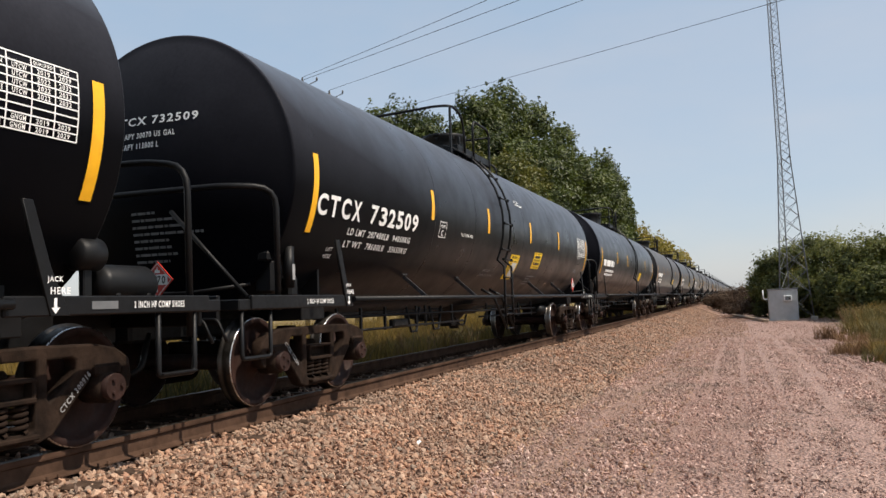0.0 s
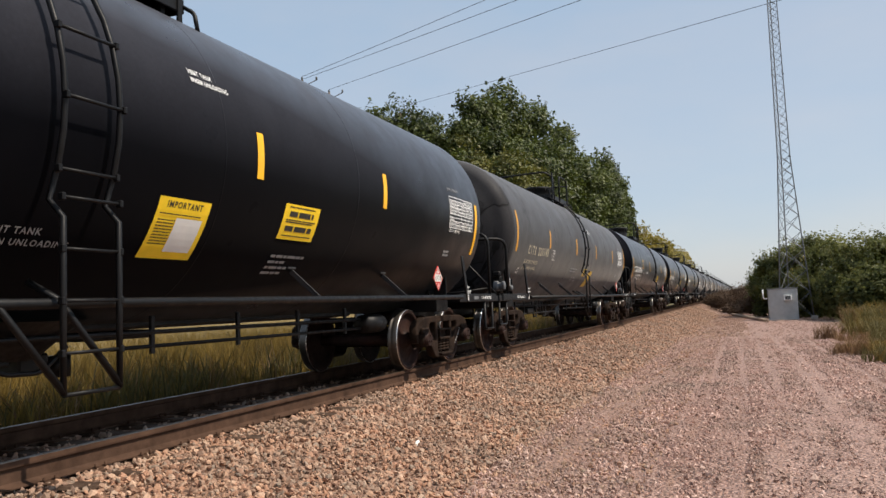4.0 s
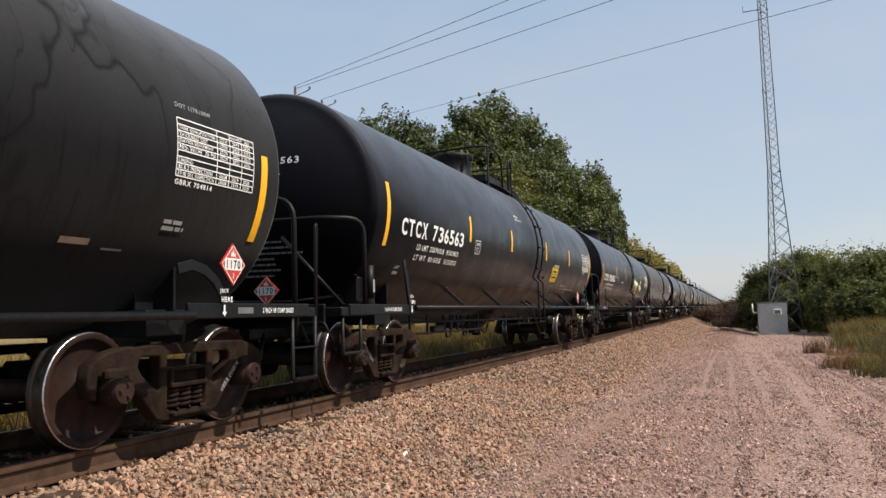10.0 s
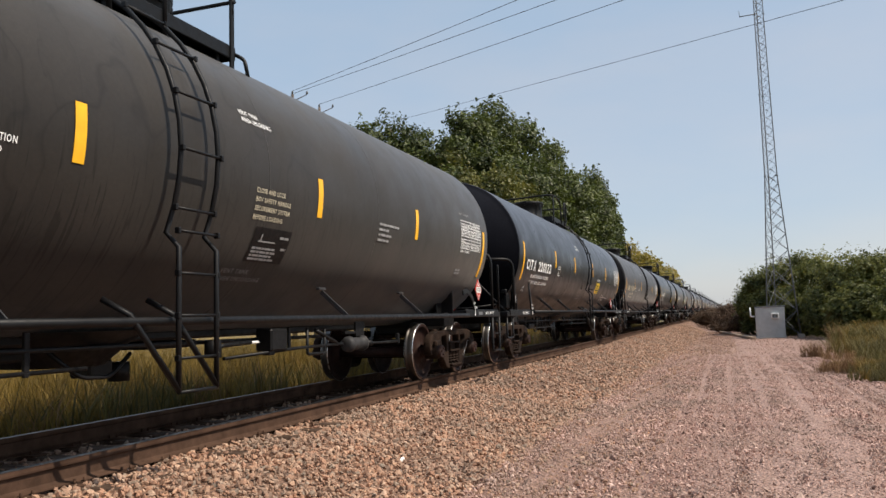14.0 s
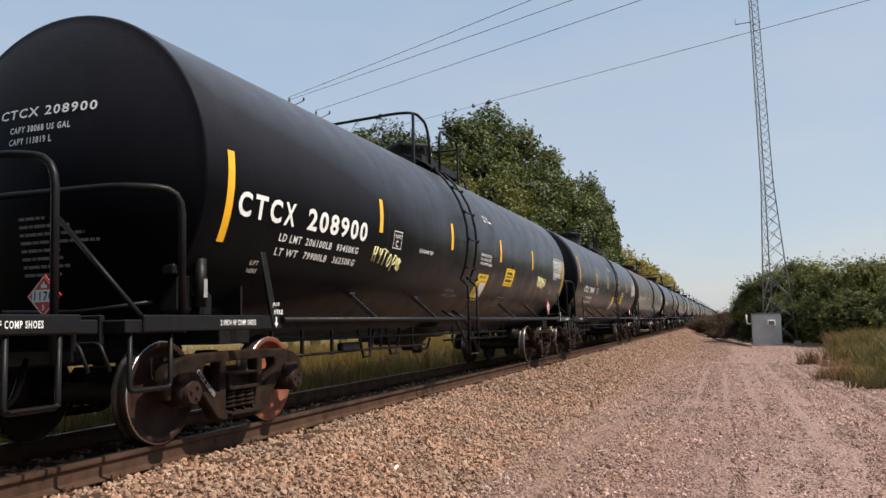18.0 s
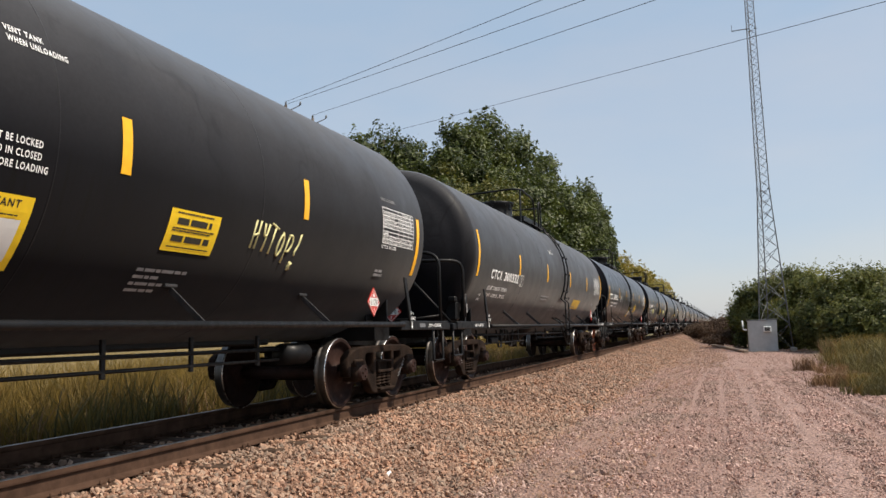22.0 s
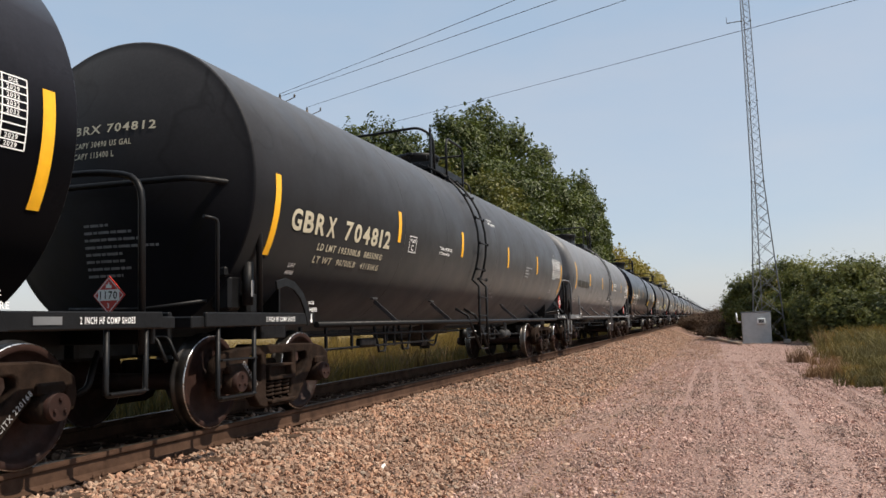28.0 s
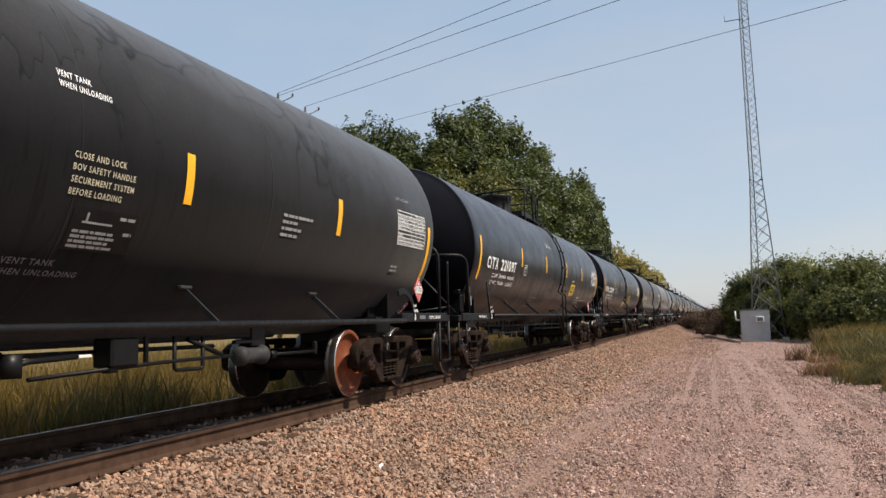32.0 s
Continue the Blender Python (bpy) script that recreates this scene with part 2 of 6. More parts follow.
def stone_mat(name, *cols):
    n = Nodes(name, 0.85)
    rnd = n.node("ShaderNodeNewGeometry").outputs["Random Per Island"]
    k = len(cols) - 1
    col = n.ramp(rnd, *[(i / k, c) for i, c in enumerate(cols)])
    f = n.ramp(n.noise(n.coords(world_space=True), 45.0, 5.0), (0.3, 0.75), (0.7, 1.15))
    dull = n.ramp(n.noise(n.coords(world_space=True), 0.9, 4.0), (0.42, 0.0), (0.66, 0.55))
    col = n.mix(dull, col, (0.235, 0.185, 0.145))
    n.color(n.mix(1.0, col, f, "MULTIPLY"))
    n.bump(n.noise(n.coords(world_space=True), 90.0, 4.0), 0.5, 0.004)
    return n.m


M["stone"] = stone_mat("pink_quartzite_ballast", (0.148, 0.088, 0.061), (0.433, 0.237, 0.151), (0.319, 0.200, 0.135), (0.570, 0.374, 0.260), (0.251, 0.193, 0.145), (0.410, 0.215, 0.131), (0.502, 0.303, 0.194), (0.205, 0.119, 0.080))
M["pebble"] = stone_mat("pink_road_gravel", (0.175, 0.108, 0.088), (0.535, 0.332, 0.268), (0.345, 0.215, 0.174), (0.735, 0.512, 0.428), (0.425, 0.266, 0.214))


def ground_mat():
    """One sheet: ballast by the rails, pink gravel road, grassy verge and field, told apart by where they lie."""
    n = Nodes("ground_cover", 0.9)
    p = n.coords(world_space=True)
    sep = n.node("ShaderNodeSeparateXYZ")
    n.link(p, sep.inputs[0])
    edge = n.noise(p, 0.8, 4.0)
    wob = n.node("ShaderNodeMath")
    wob.operation = "MULTIPLY_ADD"
    n.link(edge, wob.inputs[0])
    wob.inputs[1].default_value = 1.6
    n.link(sep.outputs[0], wob.inputs[2])
    x = wob.outputs[0]

    def past(at, soft):
        mr = n.node("ShaderNodeMapRange")
        n.link(x, mr.inputs[0])
        mr.inputs[1].default_value, mr.inputs[2].default_value = at - soft, at + soft
        return mr.outputs[0]

    vor = n.node("ShaderNodeTexVoronoi", Scale=24.0)
    n.link(p, vor.inputs["Vector"])
    chips = n.ramp(vor.outputs["Color"], (0.0, (0.148, 0.080, 0.053)), (0.5, (0.352, 0.196, 0.126)), (1.0, (0.498, 0.304, 0.202)))
    # Chip edges are darkened in the colour for the shade between stones.
    ballast = n.mix(1.0, chips, n.ramp(vor.outputs["Distance"], (0.0, 1.0), (0.6, 0.55)), "MULTIPLY")
    fine = n.node("ShaderNodeTexVoronoi", Scale=31.0)
    n.link(p, fine.inputs["Vector"])
    grit = n.ramp(fine.outputs["Color"], (0.0, (0.175, 0.105, 0.085)), (0.25, (0.40, 0.245, 0.197)), (0.7, (0.55, 0.352, 0.288)), (1.0, (0.72, 0.51, 0.435)))
    # Pebble rims too: shade in the gaps is put into the colour.
    grit = n.mix(1.0, grit, n.ramp(fine.outputs["Distance"], (0.15, 1.12), (0.62, 0.50)), "MULTIPLY")
    lanes = n.noise(n.coords((1.6, 0.10, 1.0), True), 1.0, 3.0)
    road = n.mix(n.ramp(lanes, (0.35, 0.0), (0.65, 0.22)), grit, (0.405, 0.250, 0.202))
    ruts = n.noise(n.coords((5.5, 0.16, 1.0), True), 1.0, 5.0, 0.65)
    road = n.mix(n.ramp(ruts, (0.36, 0.7), (0.47, 0.0)), road, (0.30, 0.182, 0.134))
    road = n.mix(n.ramp(n.noise(p, 0.35, 4.0), (0.4, 0.0), (0.7, 0.35)), road, (0.375, 0.252, 0.205))
    soil = n.ramp(n.noise(p, 3.0, 6.0), (0.3, (0.07, 0.062, 0.026)), (0.7, (0.17, 0.14, 0.065)))
    field = n.ramp(n.noise(p, 0.05, 5.0), (0.3, (0.17, 0.120, 0.036)), (0.7, (0.27, 0.185, 0.06)))
    col = n.mix(past(-17.0, 2.0), field, soil)
    col = n.mix(past(-7.2, 0.5), col, ballast)
    col = n.mix(past(-1.1, 1.3), col, road)
    col = n.mix(past(6.2, 1.5), col, soil)
    speck = n.ramp(n.noise(p, 30.0, 5.0, 0.75), (0.34, 0.45), (0.48, 1.0), (0.62, 1.0), (0.72, 1.3))
    col = n.mix(1.0, col, speck, "MULTIPLY")
    n.color(col)
    h = n.mix(0.5, vor.outputs["Distance"], fine.outputs["Distance"])
    n.bump(h, 1.0, 0.045)
    return n.m


M["ground"] = ground_mat()

# ---- mesh helpers ----


class Shape:
    """Collects faces of one mesh."""

    def __init__(self):
        self.v, self.f, self.mi, self.sm = [], [], [], []

    def add(self, verts, faces, mat=0, smooth=False):
        o = len(self.v)
        self.v += [tuple(v) for v in verts]
        self.f += [tuple(i + o for i in f) for f in faces]
        self.mi += [mat] * len(faces)
        self.sm += [smooth] * len(faces)
        return self

    def box(self, c, s, bevel=0.006, mat=0, m=None):
        hx, hy, hz = (max(a / 2, 1e-4) for a in s)
        b = min(bevel, hx * 0.49, hy * 0.49, hz * 0.49)
        vs, idx = [], {}
        for sx in (-1, 1):
            for sy in (-1, 1):
                for sz in (-1, 1):
                    for ax in range(3):
                        p = [sx * (hx - b), sy * (hy - b), sz * (hz - b)]
                        p[ax] = (sx * hx, sy * hy, sz * hz)[ax]
                        idx[sx, sy, sz, ax] = len(vs)
                        vs.append(Vector(p))
        fs = []
        for ax in range(3):
            a1, a2 = [a for a in range(3) if a != ax]
            for s0 in (-1, 1):
                q = []
                for u, w in ((-1, -1), (1, -1), (1, 1), (-1, 1)):
                    k = [0, 0, 0]
                    k[ax], k[a1], k[a2] = s0, u, w
                    q.append(idx[k[0], k[1], k[2], ax])
                fs.append(q)
            for u in (-1, 1):
                for w in (-1, 1):
                    q = []
                    for s0, axis in ((-1, a1), (1, a1), (1, a2), (-1, a2)):
                        k = [0, 0, 0]
                        k[ax], k[a1], k[a2] = s0, u, w
                        q.append(idx[k[0], k[1], k[2], axis])
                    fs.append(q)
        for sx in (-1, 1):
            for sy in (-1, 1):
                for sz in (-1, 1):
                    fs.append([idx[sx, sy, sz, a] for a in range(3)])
        fixed = []
        for f in fs:
            pts = [vs[i] for i in f]
            nrm = (pts[1] - pts[0]).cross(pts[2] - pts[1])
            mid = sum(pts, Vector()) / len(pts)
            fixed.append(f if nrm.dot(mid) > 0 else f[::-1])
        c = Vector(c)
        out = [(m @ v if m else v) + c for v in vs]
        return self.add(out, fixed, mat)

    def tube(self, pts, r, n=8, mat=0, bend=0.0, caps=True):
        pts = [Vector(p) for p in pts]
        if bend:
            out = [pts[0]]
            for a, b, c in zip(pts, pts[1:], pts[2:]):
                d1, d2 = (a - b), (c - b)
                k = min(bend, d1.length * 0.45, d2.length * 0.45)
                p, q = b + d1.normalized() * k, b + d2.normalized() * k
                for i in range(5):
                    u = i / 4
                    out.append(p * (1 - u) ** 2 + b * 2 * u * (1 - u) + q * u * u)
            out.append(pts[-1])
            pts = out
        radii = r if isinstance(r, (list, tuple)) else [r] * len(pts)
        rings, ref = [], None
        for i, p in enumerate(pts):
            d = (pts[min(i + 1, len(pts) - 1)] - pts[max(i - 1, 0)]).normalized()
            if ref is None:
                ref = Vector((0, 0, 1)) if abs(d.z) < 0.9 else Vector((1, 0, 0))
            side = d.cross(ref).normalized()
            ref = side.cross(d)
            rings.append([p + (side * math.cos(a) + ref * math.sin(a)) * radii[i] for a in (2 * math.pi * k / n for k in range(n))])
        vs = [v for ring in rings for v in ring]
        fs = []
        for i in range(len(rings) - 1):
            for k in range(n):
                a, b = i * n + k, i * n + (k + 1) % n
                fs.append((a, a + n, b + n, b))
        self.add(vs, fs, mat, True)
        if caps:
            o = len(self.v) - len(vs)
            self.f += [tuple(o + k for k in range(n)), tuple(o + len(vs) - n + k for k in reversed(range(n)))]
            self.mi += [mat] * 2
            self.sm += [False] * 2
        return self

    def lathe(self, profile, n, axis="y", origin=(0, 0, 0), mats=None, smooth=True, arc=(0.0, 360.0)):
        """profile: (along, radius) pairs, revolved about the axis through the origin."""
        o = Vector(origin)
        vs, fs, mi = [], [], []
        full = arc == (0.0, 360.0)
        m = n if full else n + 1
        for a, r in profile:
            for k in range(m):
                th = radians(arc[0] + (arc[1] - arc[0]) * k / n)
                c, s = r * math.cos(th), r * math.sin(th)
                vs.append(o + Vector({"y": (c, a, s), "x": (a, c, s), "z": (c, s, a)}[axis]))
        for i in range(len(profile) - 1):
            for k in range(n):
                a, b = i * m + k, i * m + (k + 1) % m
                q = (a, b, b + m, a + m)
                fs.append(q[::-1] if axis == "y" else q)
                mi.append(mats[i] if mats else 0)
        start = len(self.f)
        self.add(vs, fs, 0, smooth)
        self.mi[start:] = mi
        return self

    def build(self, name, *mats):
        me = bpy.data.meshes.new(name)
        me.from_pydata(self.v, [], self.f)
        me.polygons.foreach_set("material_index", self.mi)
        me.polygons.foreach_set("use_smooth", self.sm)
        for m in mats:
            me.materials.append(m)
        me.update()
        return me


def part(name, data, material, parent, label="", at=None):
    """Links a Shape or a mesh as one mesh object under a thing or under a part."""
    me = data.build(name, material) if isinstance(data, Shape) else data
    if not me.materials and material:
        me.materials.append(material)
    ob = new(name, me)
    ob.parent = parent
    if at is not None:
        ob.location = at
    if label:
        tagged(ob, label)
    return ob


def joined(ob):
    """Lines of small writing kept as one part."""
    return tagged(ob, "rows of small stencilled writing", kind="stuff")


def thing(name, label, category, group="", kind="", data=None, at=(0, 0, 0)):
    ob = new(name, data)
    ob.location = at
    return tagged(ob, label, category, group, kind)


def structure(name, data, material, label, category):
    me = data.build(name, material) if isinstance(data, Shape) else data
    return tagged(new(name, me), label, category, kind="structure")

C = 5.594  # the track's centre line lies at x = -C
rng = np.random.default_rng(7)


def fast_mesh(name, verts, faces, material, smooth=False):
    """A mesh from arrays of points and of equal-sided faces."""
    me = bpy.data.meshes.new(name)
    k = faces.shape[1]
    me.vertices.add(len(verts))
    me.vertices.foreach_set("co", verts.astype(np.float32).ravel())
    me.loops.add(faces.size)
    me.loops.foreach_set("vertex_index", faces.astype(np.int32).ravel())
    me.polygons.add(len(faces))
    me.polygons.foreach_set("loop_start", np.arange(0, faces.size, k, dtype=np.int32))
    me.polygons.foreach_set("use_smooth", np.full(len(faces), smooth))
    me.materials.append(material)
    me.update(calc_edges=True)
    return me


def smooth01(t):
    t = np.clip(t, 0, 1)
    return t * t * (3 - 2 * t)


def ground_z(x, y):
    x, y = np.asarray(x, float), np.asarray(y, float)
    road = -0.60 - 0.45 * smooth01((y - 6) / 54)
    z = np.where(x > -2.0, road, 0.0)
    k = np.clip((x + 4.15) / 2.15, 0, 1)
    shoulder = -0.235 * (1 - k) + road * k
    z = np.where((x <= -2.0) & (x > -4.15), shoulder, z)
    z = np.where((x <= -4.15) & (x > -7.1), -0.235, z)
    k2 = smooth01((-7.1 - x) / 2.2)
    z = np.where(x <= -7.1, -0.235 - 0.70 * k2, z)
    return z


# ---- ground ----
gx = np.unique(np.concatenate([np.arange(-12, -2, 0.2), np.arange(-2, 5, 0.09), np.arange(5, 12.01, 0.2), np.arange(-40, 40.1, 2.0), np.linspace(-400, 400, 41), [-2600, -1300, 1300, 2600]]))
gy = np.unique(np.concatenate([np.arange(-2, 30.01, 0.2), np.arange(30, 90.1, 1.0), np.arange(-60, 0, 4.0), np.linspace(90, 600, 40), [-700, -250, 1000, 1800, 3000]]))
GX, GY = np.meshgrid(gx, gy)
GZ = ground_z(GX, GY)
near = np.exp(-((np.maximum(np.abs(GX) - 6, 0)) / 6) ** 2)
GZ = GZ + near * ((0.018 * np.sin(GX * 2.1 + 0.6 * np.sin(GY * 0.35)) + 0.006 * np.sin(GX * 11.0 + 0.9 * np.sin(GY * 0.5) + 2 * np.sin(GX * 1.3))) * (GX > -2.0) + 0.012 * np.sin(GX * 7.3 + GY * 1.9) * np.sin(GY * 3.7 - GX * 2.2))
ny, nx = GX.shape
ids = np.arange(ny * nx).reshape(ny, nx)
quads = np.stack([ids[:-1, :-1], ids[:-1, 1:], ids[1:, 1:], ids[1:, :-1]], -1).reshape(-1, 4)
ground_me = fast_mesh("ground", np.stack([GX, GY, GZ], -1).reshape(-1, 3), quads, M["ground"], True)
structure("ground", ground_me, None, "pink gravel road beside stone ballast and dry grass", "ground")

# ---- track ----
RAIL = [(-0.0375, 0.0), (0.0375, 0.0), (0.0375, -0.03), (0.034, -0.045), (0.010, -0.058), (0.009, -0.150), (0.020, -0.163), (0.076, -0.176), (0.076, -0.186),
        (-0.076, -0.186), (-0.076, -0.176), (-0.020, -0.163), (-0.009, -0.150), (-0.010, -0.058), (-0.034, -0.045), (-0.0375, -0.03)]


def rail_shape(xc, y0, y1):
    s = Shape()
    n = len(RAIL)
    steps = [y0, 0, 10, 30, 80, 200, y1]
    vs = [(xc + u, y, w) for y in steps for u, w in RAIL]
    fs = []
    for i in range(len(steps) - 1):
        for k in range(n):
            a, b = i * n + k, i * n + (k + 1) % n
            fs.append((a, a + n, b + n, b))
    s.add(vs, fs)
    for f, k in zip(range(len(fs)), range(len(fs))):
        if k % n == 0:
            s.mi[f] = 1
    return s


track = thing("railway_track", "single railway track of rusty rails on wooden ties in pink ballast", "railway track", kind="structure")
for side, name in ((0.755, "near"), (-0.755, "far")):
    me = rail_shape(-C + side, -120, 1500).build("rail", M["rail"], M["railtop"])
    part("rail", me, None, track, "rusty steel rail with a worn bright head")
tie = Shape().box((0, 0, 0), (2.6, 0.22, 0.18), 0.02).build("tie", M["tie"])
plate = Shape().box((0, 0, 0), (0.36, 0.19, 0.016), 0.004)
for dx in (-0.10, 0.10):
    for dy in (-0.05, 0.05):
        plate.tube([(dx, dy, 0.0), (dx, dy, 0.045)], 0.011, 6)
plate = plate.build("tie_plate", M["rail"])
for i in range(150):
    y = -3 + i * 0.50 + random.uniform(-0.03, 0.03)
    t = part("tie", tie, None, track, at=(-C + random.uniform(-0.05, 0.05), y, -0.292 + random.uniform(-0.01, 0.008)))
    t.rotation_euler.z = random.uniform(-0.02, 0.02)
    if y < 34:
        for side in (0.755, -0.755):
            part("tie_plate", plate, None, track, at=(-C + side, y, -0.194))


def rock_mesh(name, pos, rad, material, fine=True):
    """Rough stones: jittered polyhedra at the places given."""
    g = (1 + 5 ** 0.5) / 2
    if fine:
        base = np.array([(-1, g, 0), (1, g, 0), (-1, -g, 0), (1, -g, 0), (0, -1, g), (0, 1, g), (0, -1, -g), (0, 1, -g), (g, 0, -1), (g, 0, 1), (-g, 0, -1), (-g, 0, 1)]) / 1.9
        tri = np.array([(0, 11, 5), (0, 5, 1), (0, 1, 7), (0, 7, 10), (0, 10, 11), (1, 5, 9), (5, 11, 4), (11, 10, 2), (10, 7, 6), (7, 1, 8),
                        (3, 9, 4), (3, 4, 2), (3, 2, 6), (3, 6, 8), (3, 8, 9), (4, 9, 5), (2, 4, 11), (6, 2, 10), (8, 6, 7), (9, 8, 1)])
    else:
        base = np.array([(1, 0, 0), (-1, 0, 0), (0, 1, 0), (0, -1, 0), (0, 0, 1), (0, 0, -1)], float)
        tri = np.array([(0, 2, 4), (2, 1, 4), (1, 3, 4), (3, 0, 4), (2, 0, 5), (1, 2, 5), (3, 1, 5), (0, 3, 5)])
    n, k = len(pos), len(base)
    v = base[None] * rng.uniform(0.52, 1.26, (n, k, 1)) * rng.uniform(0.42, 1.36, (n, 1, 3))
    q = rng.normal(size=(n, 4))
    q /= np.linalg.norm(q, axis=1, keepdims=True)
    w, x, y, z = q.T
    R = np.stack([1 - 2 * (y * y + z * z), 2 * (x * y - z * w), 2 * (x * z + y * w), 2 * (x * y + z * w), 1 - 2 * (x * x + z * z), 2 * (y * z - x * w),
                  2 * (x * z - y * w), 2 * (y * z + x * w), 1 - 2 * (x * x + y * y)], -1).reshape(n, 3, 3)
    v = np.einsum("nij,nkj->nki", R, v) * rad[:, None, None] + pos[:, None, :]
    f = tri[None] + (np.arange(n) * k)[:, None, None]
    return fast_mesh(name, v.reshape(-1, 3), f.reshape(-1, 3), material)


def scatter(n, x0, x1, y0, y1, r0, r1, sink=0.25):
    x, y = rng.uniform(x0, x1, n), rng.uniform(y0, y1, n)
    r = r0 + (r1 - r0) * rng.random(n) ** 1.6
    keep = np.ones(n, bool)
    for side in (0.755, -0.755):
        keep &= np.abs(x + C - side) > 0.10
    x, y, r = x[keep], y[keep], r[keep]
    return np.stack([x, y, ground_z(x, y) + r * (0.6 - sink) + rng.uniform(0, 0.02, len(x))], -1), r


def faded(n, x0, reach, y0, y1, r0, r1):
    """Stones that thin out from the foot of the ballast on to the road."""
    x, y = x0 + reach * rng.random(n) ** 1.7, rng.uniform(y0, y1, n)
    r = r0 + (r1 - r0) * rng.random(n) ** 1.8
    return np.stack([x, y, ground_z(x, y) + r * 0.3], -1), r


def heaped(n, y0, y1):
    """Stones heaped against the inside of the near rail, up to its web."""
    u, y = rng.random(n), rng.uniform(y0, y1, n)
    r = rng.uniform(0.012, 0.030, n)
    top = -0.085 + 0.035 * np.sin(y * 1.7) * np.sin(y * 0.63 + 1)
    return np.stack([-C + 0.755 - 0.095 - 0.42 * u, y, top - 0.13 * u ** 1.5 - rng.uniform(0, 0.05, n)], -1), r


bits = [scatter(2600, -4.83, -4.55, 2.0, 20, 0.014, 0.034, -0.35), scatter(23000, -4.75, -2.3, 2.0, 14, 0.011, 0.033), scatter(8500, -4.75, -2.3, 14, 36, 0.020, 0.042),
        scatter(5200, -7.1, -4.7, 2.5, 34, 0.016, 0.038), faded(5200, -2.35, 1.5, 3.4, 15, 0.008, 0.030), faded(3200, -2.35, 1.5, 15, 36, 0.014, 0.034), heaped(2600, 3.6, 22)]
far_bits = [scatter(13000, -4.75, -2.2, 36, 80, 0.03, 0.055), faded(7000, -2.35, 2.6, 36, 80, 0.02, 0.045)]
ballast = rock_mesh("ballast_stones", np.concatenate([b[0] for b in bits]), np.concatenate([b[1] for b in bits]), M["stone"])
far_ballast = rock_mesh("ballast_stones", np.concatenate([b[0] for b in far_bits]), np.concatenate([b[1] for b in far_bits]), M["stone"], False)
thing("ballast_stones", "distant crushed pink ballast along the track", "ballast", kind="stuff", data=far_ballast)
thing("ballast_stones", "loose crushed pink quartzite ballast sloping from the rails", "ballast", kind="stuff", data=ballast)


def lanes(n, x0, x1, y0, y1, r0, r1):
    """Gravel thrown up in uneven rows along the wheel tracks."""
    pos, r = scatter(n * 2, x0, x1, y0, y1, r0, r1, 0.1)
    x, y = pos[:, 0], pos[:, 1]
    wave = np.sin(x * 9.0 + 0.7 * np.sin(y * 0.21) + 1.3 * np.sin(x * 2.3)) + 0.8 * np.sin(x * 23.0 + 1.1 * np.sin(y * 0.33)) + 0.5 * np.sin(y * 1.9 + x * 3.0)
    keep = rng.random(len(x)) < 1 / (1 + np.exp(-2.2 * wave))
    return pos[keep], r[keep]


bits = [scatter(36000, -2.3, 4.5, 3.4, 13, 0.005, 0.015), lanes(26000, -2.3, 4.5, 3.4, 16, 0.011, 0.025), lanes(2600, -2.0, 4.0, 3.4, 22, 0.022, 0.036), lanes(26000, -2.3, 4.6, 13, 34, 0.012, 0.030), scatter(9000, -2.3, 6.0, 34, 75, 0.016, 0.034)]
pebbles = rock_mesh("road_gravel", np.concatenate([b[0] for b in bits]), np.concatenate([b[1] for b in bits]), M["pebble"], False)
thing("road_gravel", "fine loose pink gravel strewn over the service road", "gravel", kind="stuff", data=pebbles)
white = rock_mesh("pale_stone", np.array([(-3.11, 7.50, -0.39)]), np.array([0.036]), M["paper"])
thing("pale_stone", "single pale white stone lying among pink ballast", "stone", data=white)


# ---- plants ----
def blades(name, roots, height, width, lean, material):
    """Grass: one bent three-piece blade at each root."""
    n = len(roots)
    a = rng.uniform(0, 2 * math.pi, n)
    side = np.stack([np.cos(a), np.sin(a), np.zeros(n)], -1)
    b = rng.uniform(0, 2 * math.pi, n)
    out = np.stack([np.cos(b), np.sin(b), np.zeros(n)], -1) * (lean * rng.uniform(0.2, 1.0, n) * height)[:, None]
    up = np.array([0, 0, 1.0])
    rows = []
    for u, w in ((0.0, 1.0), (0.45, 0.85), (0.8, 0.55), (1.0, 0.12)):
        mid = roots + up * (height * u * (1 - 0.15 * u))[:, None] + out * u * u
        rows += [mid - side * (width * w / 2)[:, None], mid + side * (width * w / 2)[:, None]]
    v = np.stack(rows, 1)
    q = np.array([(0, 1, 3, 2), (2, 3, 5, 4), (4, 5, 7, 6)])
    f = q[None] + (np.arange(n) * 8)[:, None, None]
    return fast_mesh(name, v.reshape(-1, 3), f.reshape(-1, 4), material)


def sown(n, x0, x1, y0, y1, clump=0.0):
    x, y = rng.uniform(x0, x1, n), rng.uniform(y0, y1, n)
    if clump:
        c = np.stack([rng.uniform(x0, x1, n // 40 + 1), rng.uniform(y0, y1, n // 40 + 1)], -1)
        k = rng.integers(0, len(c), n)
        x, y = c[k, 0] + rng.normal(0, clump, n), c[k, 1] + rng.normal(0, clump, n)
    return np.stack([x, y, ground_z(x, y)], -1)


